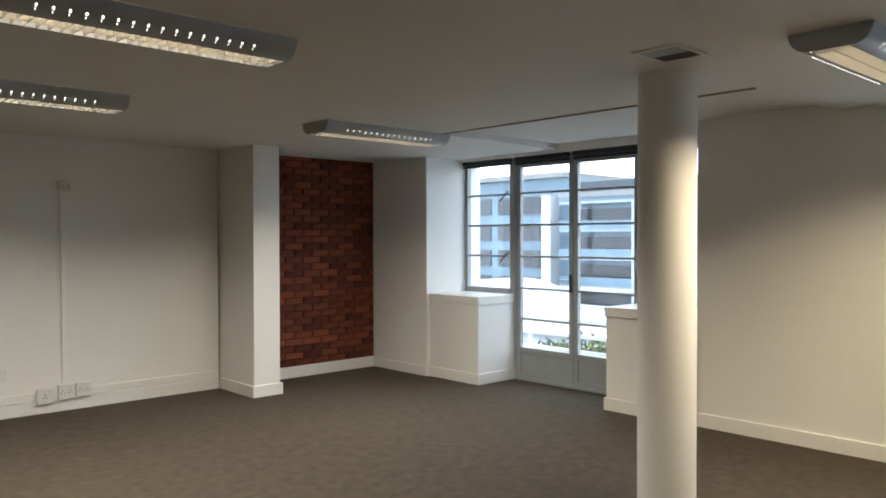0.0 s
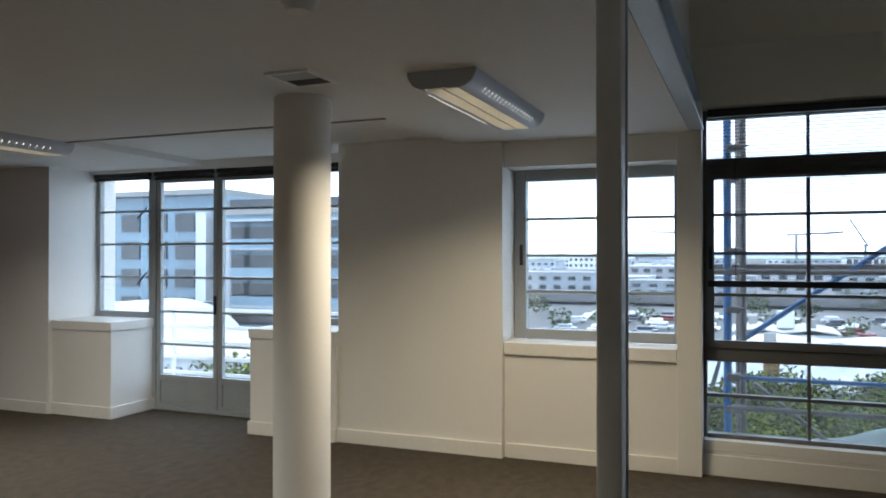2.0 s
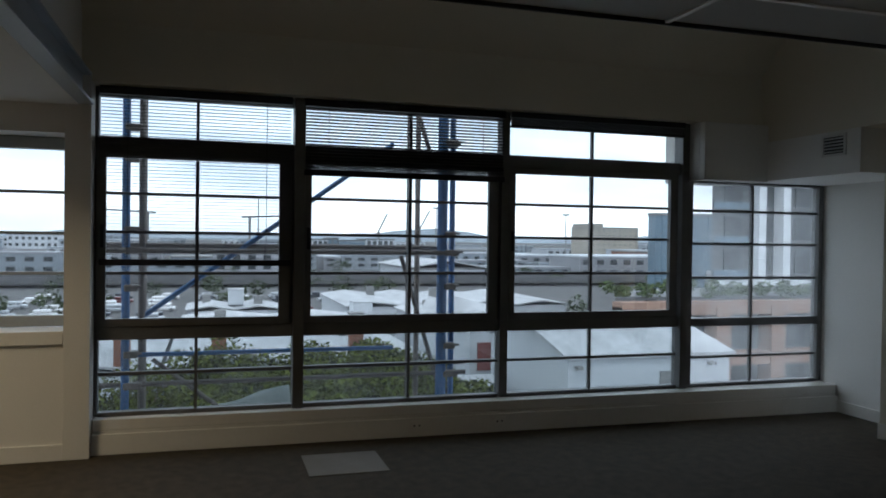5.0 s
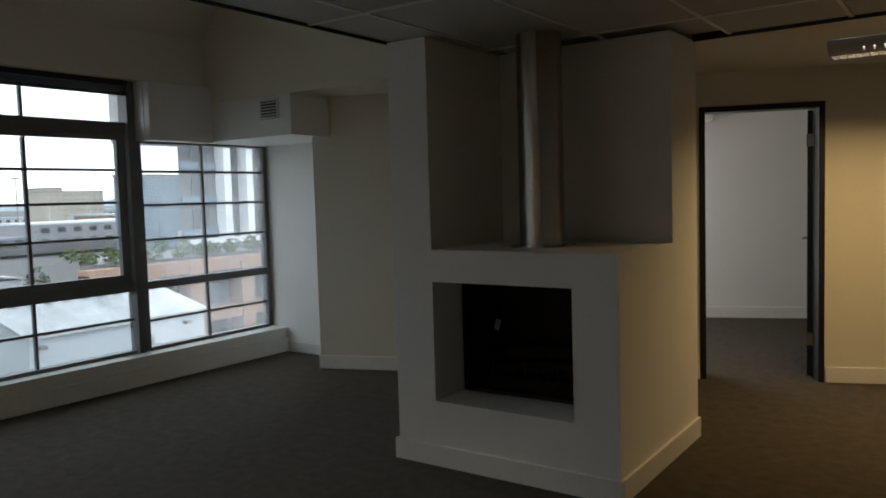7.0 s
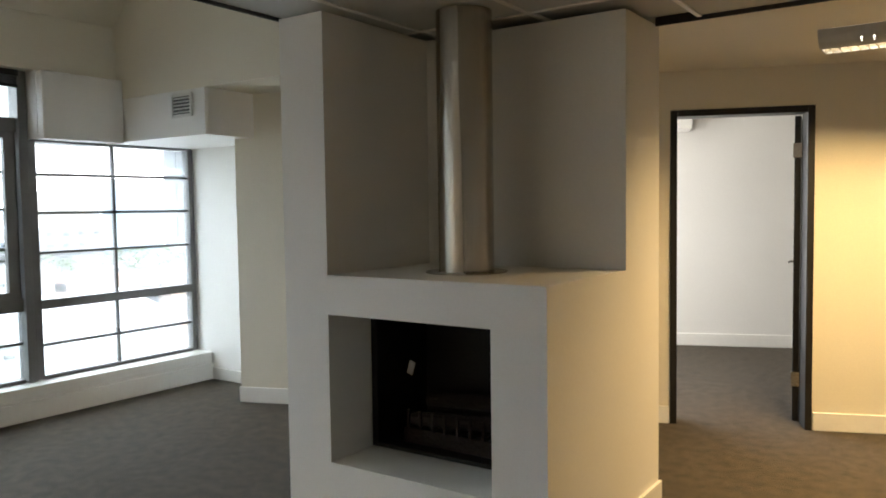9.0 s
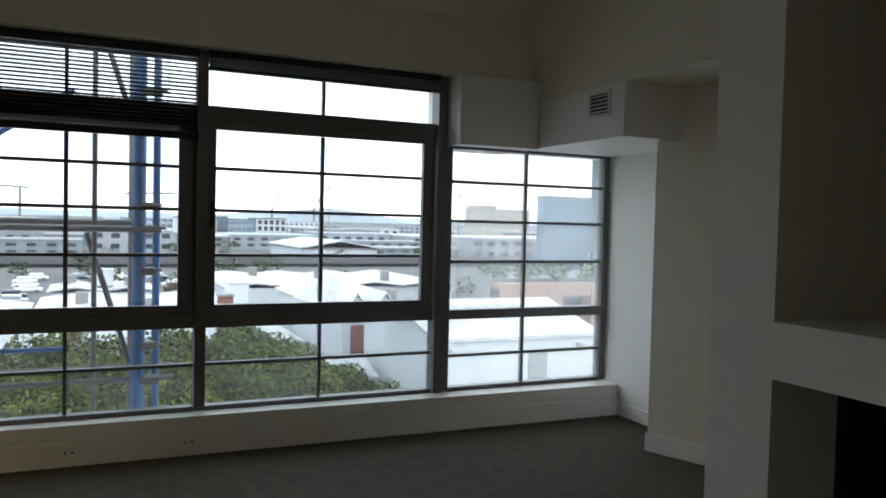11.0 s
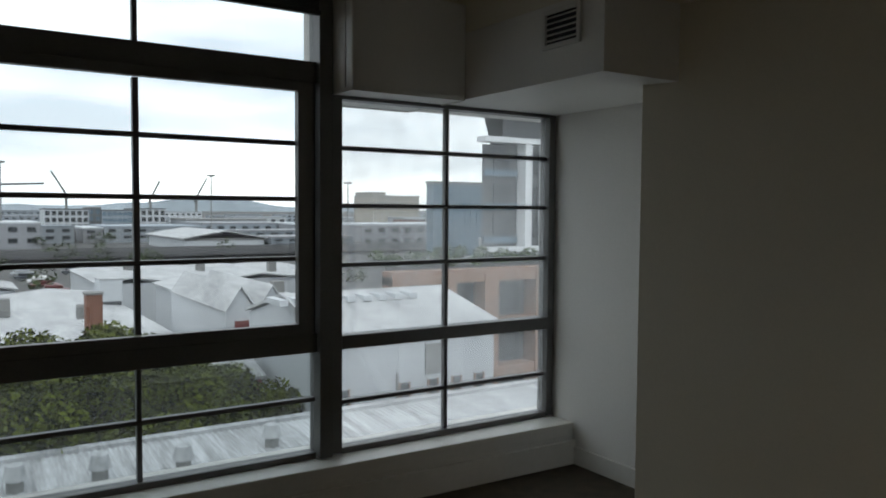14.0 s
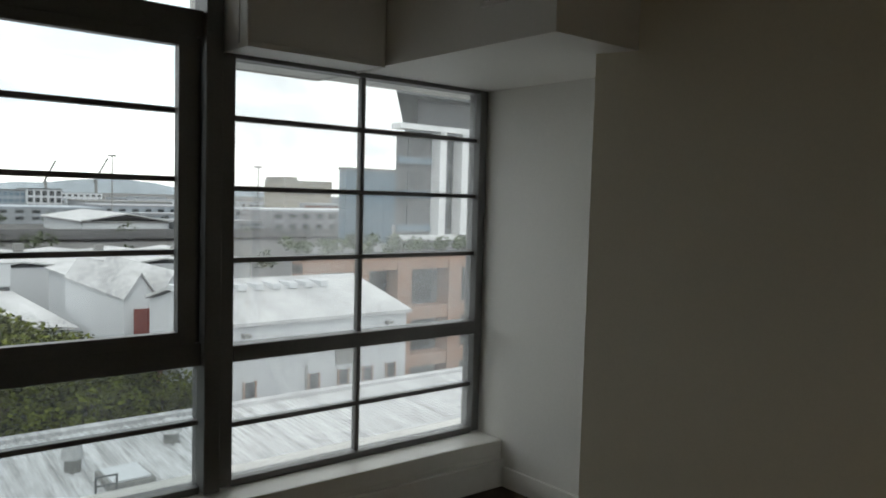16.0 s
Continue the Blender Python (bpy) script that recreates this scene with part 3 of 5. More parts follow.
for nm, b_ in (("side_fin", (2.556, 2.82, FB, FY, 0, CZ - 0.002)), ("jamb", (1.474, 1.715, FB, FY, 0, 1.21)), ("hearth", (1.715, 2.556, FB, FY, 0, 0.364)), ("lintel", (1.715, 2.556, FB, FY, 1.034, 1.21)), ("firebox_back", (1.715, 2.556, FB, -4.78, 0.364, 1.034)), ("back_wall", (1.474, 2.556, FB, -4.83, 1.21, CZ - 0.002))):
    part(nm, bx(b_), WALL, fp, "white painted plaster")
for box in ((1.455, 2.84, FY + 0.001, FY + 0.019, 0, 0.12), (2.821, 2.839, FB, FY, 0, 0.12), (1.455, 1.473, FB, FY, 0, 0.12)):
    part("skirting", bx(box, bevel=0.004), TRIM, fp)
box = part("firebox", bx((1.72, 2.55, -4.775, -4.765, 0.37, 1.03)), FIREBOX, fp, "black steel firebox")
for b_ in ((1.717, 1.727, -4.764, -4.345, 0.366, 1.032), (2.535, 2.554, -4.764, -4.345, 0.366, 1.032), (1.728, 2.534, -4.764, -4.345, 0.366, 0.376), (1.728, 2.534, -4.764, -4.345, 1.01, 1.032)):
    part("lining_plate", bx(b_), FIREBOX, box)
part("frame", bx((2.520, 2.553, -4.344, -4.335, 0.366, 1.031), (1.718, 1.735, -4.344, -4.335, 0.366, 1.031), (1.735, 2.52, -4.344, -4.335, 0.366, 0.385), (1.735, 2.52, -4.344, -4.335, 0.99, 1.031)), FIREBOX, box)
grate = thing("fire_grate", (2.12, -4.55, 0.376), "black iron fire grate with charred logs inside the firebox", "grate")
for i in range(9):
    part("bar", bx((1.84 + i * 0.07, 1.852 + i * 0.07, -4.72, -4.42, 0.45, 0.462), (1.84 + i * 0.07, 1.852 + i * 0.07, -4.432, -4.42, 0.462, 0.54)), LOG, grate)
part("rail", bx((1.80, 2.44, -4.445, -4.433, 0.376, 0.45), (1.80, 2.44, -4.70, -4.688, 0.376, 0.45)), LOG, grate)
for i, (x0, x1, y, z, tilt) in enumerate(((1.82, 2.42, -4.52, 0.50, 0.05), (1.86, 2.40, -4.64, 0.505, -0.04), (1.80, 2.36, -4.57, 0.585, 0.03))):
    lg = tube((x0, y, z + tilt / 2), (x1, y + 0.03, z - tilt / 2), 0.042, 12, 0.036)
    for v in lg.verts:
        v.co += Vector((0, 1, 1)) * 0.008 * noise.noise(v.co * 18)
    tagged(obj("fire_log", lg, LOG), "charred split log lying on the grate", "log", "logs in the grate")
tg = bx((-0.017, 0.017, -0.001, 0.001, -0.032, 0.032))
tg.transform(Matrix.Translation((2.315, -4.333, 0.768)) @ Matrix.Rotation(radians(-18), 4, "Y"))
tagged(obj("paper_tag", tg, PATCH), "small grey paper tag hanging in the firebox opening", "tag")
flue = thing("flue_pipe", (2.08, -4.45, 1.21), "brushed stainless steel flue pipe above the fireplace", "flue")
part("pipe", tube((2.08, -4.45, 1.212), (2.08, -4.45, CZ), 0.125, 48), STEEL, flue, smooth=True)
part("base_collar", tube((2.08, -4.45, 1.2105), (2.08, -4.45, 1.216), 0.185, 48), STEEL, flue, "flat steel floor collar", smooth=True)

# ---- inner door ----
fr = thing("door_frame_inner", SKEW @ Vector((3.705, 0.07, 0)), "black painted timber door frame", "door frame", "", "structure")
for nm, b in (("jamb", (3.257, 3.300, -0.012, 0.162, 0, 2.128)), ("jamb", (4.110, 4.153, -0.012, 0.162, 0, 2.128)), ("head", (3.300, 4.110, -0.012, 0.162, 2.085, 2.128))):
    part(nm, sk(b, bevel=0.003), DOOR, fr)
leafm = SKEW @ Matrix.Translation((4.105, 0.165, 0)) @ Matrix.Rotation(radians(77), 4, "Z")
dl = thing("door_3", leafm @ Vector((0.4, 0, 0)), "black panel door standing wide open into the next room", "door", "", "structure")


def dleaf(name, bm, material, label=""):
    bm.transform(leafm)
    return part(name, bm, material, dl, label)


dleaf("leaf", bx((0.0, 0.80, 0.0, 0.04, 0.01, 2.08), bevel=0.003), DOOR)
for s, y in ((1, 0.041), (-1, -0.001)):
    dleaf("handle_plate", bx((0.735, 0.765, y, y + s * 0.006, 0.92, 1.10), bevel=0.002), CHROME)
    dleaf("lever_handle", merge(tube((0.75, y, 1.05), (0.75, y + s * 0.05, 1.05), 0.009, 8), tube((0.75, y + s * 0.048, 1.05), (0.64, y + s * 0.048, 1.05), 0.009, 8)), CHROME)
for z in (0.3, 1.85):
    dleaf("hinge", bx((-0.012, 0.008, -0.008, 0.048, z - 0.05, z + 0.05), bevel=0.002), CHROME)

# ---- ceiling lamps ----


def louvre_lamp(x0, x1, yc, zc, watts, colour=(1.0, 0.85, 0.62)):
    """A surface fluorescent fitting with curved perforated sides and a bright louvre."""
    lamp = thing("ceiling_lamp", ((x0 + x1) / 2, yc, zc), "grey surface-mounted fluorescent lamp with a glowing louvre", "ceiling lamp", "ceiling lamps")
    n = 9
    for s in (1, -1):
        bm = bmesh.new()
        rows = []
        for i in range(n):
            a = i / (n - 1) * math.pi / 2
            y, z = yc + s * (0.085 + 0.085 * math.cos(a)), zc - 0.001 - 0.085 * math.sin(a)
            rows.append((bm.verts.new((x0, y, z)), bm.verts.new((x1, y, z))))
        for i in range(n - 1):
            bm.faces.new((rows[i][0], rows[i][1], rows[i + 1][1], rows[i + 1][0]))
        bmesh.ops.recalc_face_normals(bm, faces=bm.faces[:])
        bmesh.ops.solidify(bm, geom=bm.faces[:], thickness=0.003)
        part("side_shell", bm, LAMPBODY, lamp, smooth=True)
        k = int((x1 - x0) / 0.055)
        for i in range(3, k - 3):
            x = x0 + (i + 0.5) * (x1 - x0) / k
            bm = bx((-0.004, 0.004, -0.003, 0.003, -0.004, 0.008), (-0.0015, 0.0015, -0.002, 0.002, -0.020, -0.004))
            bm.transform(Matrix.Translation((x, yc + s * 0.1451, zc - 0.0611)) @ Matrix.Rotation(-s * radians(45), 4, "X"))
            part("light_slot", bm, SLOT, lamp, "small glowing slot")
    for x in (x0, x1):
        pts = [(yc - 0.17, zc - 0.001)] + [(yc + 0.085 * q + 0.085 * q * math.cos(t), zc - 0.001 - 0.085 * math.sin(t)) for q, ts in ((-1, (0.3, 0.7, 1.1, 1.5)), (1, (1.5, 1.1, 0.7, 0.3))) for t in ts] + [(yc + 0.17, zc - 0.001)]
        bm = bmesh.new()
        f = bm.faces.new([bm.verts.new((x, y, z)) for y, z in pts])
        up = bmesh.ops.extrude_face_region(bm, geom=[f])
        bmesh.ops.translate(bm, vec=(0.006 if x == x0 else -0.006, 0, 0), verts=[v for v in up["geom"] if isinstance(v, bmesh.types.BMVert)])
        bmesh.ops.recalc_face_normals(bm, faces=bm.faces[:])
        part("end_cap", bm, LAMPBODY, lamp)
    for y in (yc - 0.04, yc + 0.04):
        part("tube", tube((x0 + 0.03, y, zc - 0.032), (x1 - 0.03, y, zc - 0.032), 0.013, 12), GLOW, lamp, "warm glowing fluorescent tube", smooth=True)
    k = int((x1 - x0) / 0.042)
    for i in range(1, k):
        x = x0 + i * (x1 - x0) / k
        part("louvre_blade", bx((x - 0.0015, x + 0.0015, yc - 0.083, yc + 0.083, zc - 0.088, zc - 0.066)), LOUVRE, lamp)
    part("louvre_spine", bx((x0 + 0.01, x1 - 0.01, yc - 0.002, yc + 0.002, zc - 0.087, zc - 0.062)), LOUVRE, lamp)
    li = new("lamp_light", bpy.data.lights.new("lamp_light", "AREA"))
    li.data.shape, li.data.size, li.data.size_y, li.data.energy, li.data.color = "RECTANGLE", x1 - x0 - 0.1, 0.10, watts, colour
    li.data.spread = radians(146)
    li.location = ((x0 + x1) / 2, yc, zc - 0.092)
    return lamp


louvre_lamp(3.52, 4.76, 1.245, CZ, 23, (1.0, 0.77, 0.46))
louvre_lamp(3.38, 4.62, 4.87, CZ, 17)
louvre_lamp(0.74, 1.98, 3.07, CZ, 19)
louvre_lamp(0.72, 1.95, 4.90, CZ, 21)
louvre_lamp(-0.37, 0.87, -6.10, 2.387, 19, (1.0, 0.67, 0.29))
spot = thing("downlight", (2.19, -2.84, CZ), "recessed ceiling downlight with a lit bulb", "downlight")
part("ring", merge(tube((2.19, -2.84, CZ - 0.012), (2.19, -2.84, CZ + 0.002), 0.046, 32)), TRIM, spot, smooth=True)
part("bulb", tube((2.19, -2.84, CZ - 0.016), (2.19, -2.84, CZ - 0.011), 0.026, 24), SPOTGLOW, spot)
sl = new("downlight_light", bpy.data.lights.new("downlight_light", "SPOT"))
sl.data.energy, sl.data.spot_size, sl.data.color, sl.data.shadow_soft_size = 6, radians(60), (1, 0.85, 0.65), 0.03
sl.location = (2.19, -2.84, CZ - 0.03)
for nm, x, y, z in (("smoke_detector", 2.44, 1.32, CZ), ("smoke_detector", 0.35, -4.87, CZ)):
    sd = thing(nm, (x, y, z), "round grey-white smoke detector on the ceiling", "smoke detector")
    part("base", tube((x, y, z - 0.015), (x, y, z - 0.0005), 0.07, 32), PLASTIC, sd, smooth=True)
    part("head", tube((x, y, z - 0.045), (x, y, z - 0.015), 0.04, 32, 0.06), PLASTIC, sd, smooth=True)

# ---- small fittings ----
vent = thing("air_grille", (4.99, -5.146, 2.28), "white louvred air grille on the bulkhead", "grille")
for b in ((4.87, 4.89, -5.144, -5.130, 2.19, 2.36), (5.09, 5.11, -5.144, -5.130, 2.19, 2.36), (4.89, 5.09, -5.144, -5.130, 2.19, 2.21), (4.89, 5.09, -5.144, -5.130, 2.34, 2.36)):
    part("frame", bx(b, bevel=0.002), PLASTIC, vent)
# dark sheet for the shade behind the grille slats
part("shade_backing", bx((4.89, 5.09, -5.1445, -5.142, 2.21, 2.34)), DARK, vent)
for i in range(5):
    bm = bx((4.89, 5.09, -0.010, 0.010, -0.0015, 0.0015))
    bm.transform(Matrix.Translation((0, -5.135, 2.225 + i * 0.025)) @ Matrix.Rotation(radians(-35), 4, "X"))
    part("slat", bm, PLASTIC, vent)


def socket(x, z, w, h, gangs, name="wall_socket", label="white twin power socket above the skirting"):
    s = thing(name, (x, 7.10, z), label, "socket", "wall sockets")
    part("box", bx((x - w / 2, x + w / 2, 7.055, 7.091, z - h / 2, z + h / 2), bevel=0.004), PLASTIC, s)
    for i in range(gangs):
        cx = x - w / 2 + (i + 0.5) * w / gangs
        for dx, dz in ((-0.012, -0.01), (0.012, -0.01), (0, 0.012)):
            part("hole_shade", bx((cx + dx - 0.004, cx + dx + 0.004, 7.053, 7.056, z + dz - 0.004, z + dz + 0.004)), DARK, s)
        part("switch", bx((cx - 0.008, cx + 0.008, 7.051, 7.0545, z + 0.022, z + 0.04), bevel=0.001), PLASTIC, s)


socket(2.11, 0.15, 0.13, 0.13, 1)
socket(2.28, 0.17, 0.13, 0.13, 2)
socket(2.42, 0.175, 0.12, 0.12, 2)
socket(2.28, 1.945, 0.10, 0.09, 2, label="white twin socket high on the wall")
tagged(obj("blank_plate", bx((2.02, 2.16, 7.103, 7.1095, 1.90, 1.99), bevel=0.002), WALL), "cream painted-over blanking plate on the wall", "plate")
tagged(obj("blank_plate", bx((1.74, 1.83, 7.103, 7.1095, 0.31, 0.42), bevel=0.002), PLASTIC), "white blanking plate low on the wall", "plate")
tagged(obj("cable_conduit", bx((2.255, 2.283, 7.092, 7.1095, 0.235, 1.90), bevel=0.003), WALL), "cream painted cable conduit running up the wall", "conduit")
tagged(obj("cable_conduit", bx((2.49, 3.715, 7.088, 7.109, 0.112, 0.185), bevel=0.004), TRIM), "cream cable trunking along the skirting", "conduit")
tagged(obj("cable_conduit", bx((-3.0, 2.04, 7.088, 7.109, 0.112, 0.185), bevel=0.004), TRIM), "cream cable trunking along the skirting", "conduit")

for y in (-2.72, -2.05):
    fx = 5.857 + (y - 0.233) * 0.01774
    bs = thing("ledge_socket", (fx, y, 0.09), "small white data outlet on the window ledge board", "socket", "ledge sockets")
    part("plate", bx((fx - 0.007, fx - 0.0005, y - 0.05, y + 0.05, 0.05, 0.12), bevel=0.002), TRIM, bs)
    for dy in (-0.02, 0.02):
        part("hole_shade", bx((fx - 0.0085, fx - 0.0068, y + dy - 0.006, y + dy + 0.006, 0.08, 0.092)), DARK, bs)
# thin brown strip that makes the ceiling step's line darker
tagged(obj("ceiling_step_strip", bx((4.536, 4.556, 2.03, 4.70, CZ - 0.010, CZ - 0.0005), bevel=0.002), STEPSTRIP), "thin brown strip along the ceiling step", "batten")

# ---- outside: materials ----
ROOFW = mat("pale_metal_roof", (0.37, 0.38, 0.39), 0.6, vary=0.34, scale=0.5, fine=4, bump=0.1, stretch=(0.4, 1.5, 1), tint=(0.40, 0.405, 0.41))
SHEDROOF = mat("rust_streaked_roof", (0.34, 0.33, 0.32), 0.6, vary=0.42, scale=1.1, fine=9, bump=0.1, stretch=(0.22, 2.6, 1), tint=(0.44, 0.45, 0.46))
WHITEW = mat("white_render", (0.50, 0.52, 0.54), 0.8, vary=0.06, scale=0.4, fine=6, bump=0.05)
GROUND = mat("asphalt_yard", (0.07, 0.07, 0.068), 0.9, vary=0.4, scale=0.05, fine=2, bump=0.1)
CONC = mat("grey_concrete", (0.20, 0.20, 0.195), 0.85, vary=0.2, scale=0.3, fine=5, bump=0.1)
DARKC = mat("dark_cladding", (0.085, 0.09, 0.095), 0.5, vary=0.2, scale=0.4, fine=5, bump=0.05)
BEIGE = mat("beige_render", (0.34, 0.31, 0.26), 0.85, vary=0.12, scale=0.1, fine=2, bump=0.05)
TERRA = mat("terracotta_cladding", (0.29, 0.18, 0.13), 0.8, vary=0.15, scale=0.6, fine=6, bump=0.05)
ORANGE = mat("orange_brickwork", (0.19, 0.085, 0.055), 0.85, vary=0.2, scale=0.3, fine=4, bump=0.05)
BLUEG = mat("blue_grey_glazing", (0.12, 0.18, 0.23), 0.15, vary=0.2, scale=0.3, fine=3, bump=0.0)
DGLASS = mat("dark_glazing", (0.03, 0.035, 0.04), 0.15, vary=0.2, scale=0.5, fine=4, bump=0.0)
LEAF = mat("tree_leaf", (0.026, 0.044, 0.006), 0.7, vary=0.5, scale=0.6, fine=4, bump=0.0, tint=(0.072, 0.085, 0.013), island=0.7, spec=0.12)
# greyer leaf green, with distance haze blended into the colour
FARLEAF = mat("hazed_tree_leaf", (0.045, 0.060, 0.028), 0.8, vary=0.4, scale=0.1, fine=1, bump=0.0, island=0.5, spec=0.1)
# darker concrete: the shadow under the flyover is put into this colour
SHADED = mat("shaded_flyover_concrete", (0.105, 0.105, 0.108), 0.85, vary=0.25, scale=0.08, fine=2, bump=0.05)
HEDGE = mat("roof_garden_leaf", (0.06, 0.09, 0.025), 0.7, vary=0.5, scale=0.8, fine=5, bump=0.0, island=0.6, spec=0.15)
BARK = mat("tree_bark", (0.10, 0.075, 0.05), 0.9, vary=0.3, scale=3, fine=20, bump=0.3)
BLUES = mat("blue_scaffold_paint", (0.035, 0.14, 0.36), 0.5, 0.1, vary=0.25, scale=6, fine=50, bump=0.05)
RUST = mat("weathered_scaffold_tube", (0.16, 0.14, 0.13), 0.6, 0.4, vary=0.35, scale=5, fine=50, bump=0.05)
NET = mat("pale_debris_net", (0.46, 0.51, 0.50), 0.8, vary=0.2, scale=6, fine=120, bump=0.3)
PLANK = mat("scaffold_plank", (0.30, 0.27, 0.22), 0.85, vary=0.25, scale=3, fine=30, bump=0.15)
# pale blue because the haze is mixed into the hills' base colour
HILL = mat("hazed_hill", (0.26, 0.30, 0.33), 0.9, vary=0.2, scale=0.002, fine=0.02, bump=0.0)
REDD = mat("red_shutter", (0.16, 0.04, 0.035), 0.6, vary=0.2, scale=2, fine=20, bump=0.05)
RAILW = mat("white_rail_paint", (0.72, 0.73, 0.74), 0.4, vary=0.05, scale=2, fine=20, bump=0.0)
# city walls, all four tones tinted bluish to imitate haze
ROOMS = [mat("hazed_city_wall_%s" % c, v, 0.85, vary=0.15, scale=0.1, fine=1, bump=0.0, random_by=0.4) for c, v in (("pale", (0.30, 0.325, 0.35)), ("grey", (0.25, 0.28, 0.31)), ("brown", (0.25, 0.255, 0.27)), ("white", (0.46, 0.48, 0.50)))]
GZ = -12.0
tagged(obj("ground", bx((6.5, 4500, -4000, 4000, GZ - 1, GZ)), GROUND), "dark asphalt yards and streets below the building", "ground", "", "structure")
setting("outer_wall", bx((5.0, 6.29, -6.4, 0.23, -12, -3.0), (5.0, 6.44, 0.24, 9.0, -12, -0.31)), CONC, "grey outer wall of the building below the windows", "wall")

# ---- scaffolding ----
scaf = thing("scaffolding", (6.6, -1.2, -0.6), "blue painted and rusty tube scaffolding outside the windows", "scaffolding")
X1, X2 = 6.56, 6.66
for x, y, r, m in ((X1, 0.09, 0.030, BLUES), (X2, -0.02, 0.026, RUST), (X1, -2.46, 0.045, BLUES), (X2, -2.58, 0.026, BLUES), (X2, -2.18, 0.018, RUST), (X2 + 0.7, 0.02, 0.026, RUST), (X2 + 0.7, -2.45, 0.026, RUST)):
    part("standard", tube((x, y, -2.5), (x, y, 3.6), r, 14), m, scaf, smooth=True)
for x, y0, y1, z, r, m in ((X1 - 0.03, 0.4, -2.50, 1.39, 0.022, RUST), (X2 + 0.05, 0.4, -2.50, 1.43, 0.022, RUST), (X1 - 0.03, 0.10, -2.02, 0.585, 0.017, BLUES), (X1 + 0.05, 0.5, -2.7, 0.34, 0.020, RUST), (X2, 0.5, -2.7, 0.42, 0.020, RUST), (X1, 0.5, -2.7, 2.62, 0.022, RUST)):
    part("ledger", tube((x, y0, z), (x, y1, z), r, 12), m, scaf, smooth=True)
part("diagonal_brace", tube((X2 + 0.04, 0.20, 0.70), (X2 + 0.04, -2.05, 2.33), 0.021, 12), BLUES, scaf, smooth=True)
part("diagonal_brace", tube((X2 + 0.05, -0.1, 0.52), (X2 + 0.05, -0.75, 0.0), 0.018, 12), RUST, scaf, smooth=True)
part("diagonal_brace", tube((X2 + 0.05, -2.16, 2.95), (X2 + 0.05, -2.44, 2.10), 0.020, 12), RUST, scaf, smooth=True)
part("diagonal_brace", tube((X2 + 0.05, -2.13, 1.36), (X2 + 0.05, -2.55, 0.0), 0.020, 12), RUST, scaf, smooth=True)
for y in (0.05, -2.52):
    for k, z in enumerate((0.34, 0.585, 1.10, 1.39, 1.55, 2.1, 2.34, 2.62)):
        w_ = 0.055 if k % 3 else 0.085
        part("coupler", bx((X1 - 0.055, X1 + 0.05, y - w_, y + 0.05, z - 0.026, z + 0.026), bevel=0.010), RUST, scaf)
        part("coupler_bolt", tube((X1 - 0.05, y - w_ - 0.03, z + 0.01), (X1 - 0.05, y - w_ + 0.01, z + 0.01), 0.010, 8), RUST, scaf)
for i in range(2):
    part("plank", bx((6.62 + i * 0.23, 6.83 + i * 0.23, -2.50, 0.6, -0.07, -0.035), bevel=0.004), PLANK, scaf)

def debris_net():
    """Crumpled netting lying on the scaffold planks, its upper edge uneven."""
    bm = bmesh.new()
    rows = []
    for i in range(41):
        y = -0.32 - i * 0.022
        top = 0.03 + 0.0052 * i + 0.05 * noise.noise((y * 3.1, 2.0, 0.3))
        col_ = []
        for k in range(9):
            f = k / 8
            col_.append(bm.verts.new((6.70 + 0.22 * f + 0.035 * noise.noise((y * 5, f * 3, 1.1)), y, -0.034 + (top + 0.034) * f ** 0.7)))
        rows.append(col_)
    for a_, b_ in zip(rows, rows[1:]):
        for k in range(8):
            bm.faces.new((a_[k], a_[k + 1], b_[k + 1], b_[k]))
    bmesh.ops.solidify(bm, geom=bm.faces[:], thickness=0.004)
    return bm


tagged(soften(obj("debris_net", debris_net(), NET)), "crumpled pale green debris netting on the scaffold planks", "netting")

# ---- balcony ----
setting("balcony_floor", bx((6.455, 8.0, 2.6, 8.5, -0.30, -0.02)), CONC, "grey concrete balcony slab outside the doors", "balcony")
bal = thing("balcony_railing", (7.85, 5.5, 0), "white painted balcony railing of flat horizontal bars", "railing")
for z in (0.08, 0.27, 0.46, 0.65, 0.86):
    part("rail", bx((7.83, 7.86, 2.6, 8.5, z - 0.022, z + 0.022), bevel=0.004), RAILW, bal)
for y in (2.7, 4.2, 6.6, 8.2):
    part("post", bx((7.865, 7.905, y - 0.02, y + 0.02, -0.02, 0.90), bevel=0.004), RAILW, bal)

# ---- buildings ----


def block(name, x0, x1, y0, y1, z1, wall, label, rows=0, cols=0, glass=DGLASS, wz0=None, w=0.6, h=0.55, roof=CONC, group="", parapet=0.6):
    """A flat-roofed building; its west face carries rows of windows."""
    b = thing(name, ((x0 + x1) / 2, (y0 + y1) / 2, GZ), label, "building", group)
    part("wall", bx((x0, x1, y0, y1, GZ, z1)), wall, b)
    part("roof", bx((x0 - 0.2, x1 + 0.2, y0 - 0.2, y1 + 0.2, z1, z1 + parapet)), roof, b)
    if rows:
        z0 = GZ + 1.0 if wz0 is None else wz0
        dy, dz = (y1 - y0) / cols, (z1 - z0) / rows
        me = None
        for r in range(rows):
            for c in range(cols):
                if me is None:
                    o = part("window", bx((-0.08, 0.15, -dy * w / 2, dy * w / 2, -dz * h / 2, dz * h / 2)), glass, b)
                    me = o.data
                else:
                    o = new("window", me)
                    o.parent = b
                    o.matrix_parent_inverse = Matrix.Translation(-BASE[b.name])
                o.location = (x0, y0 + (c + 0.5) * dy, z0 + (r + 0.5) * dz)
    return b


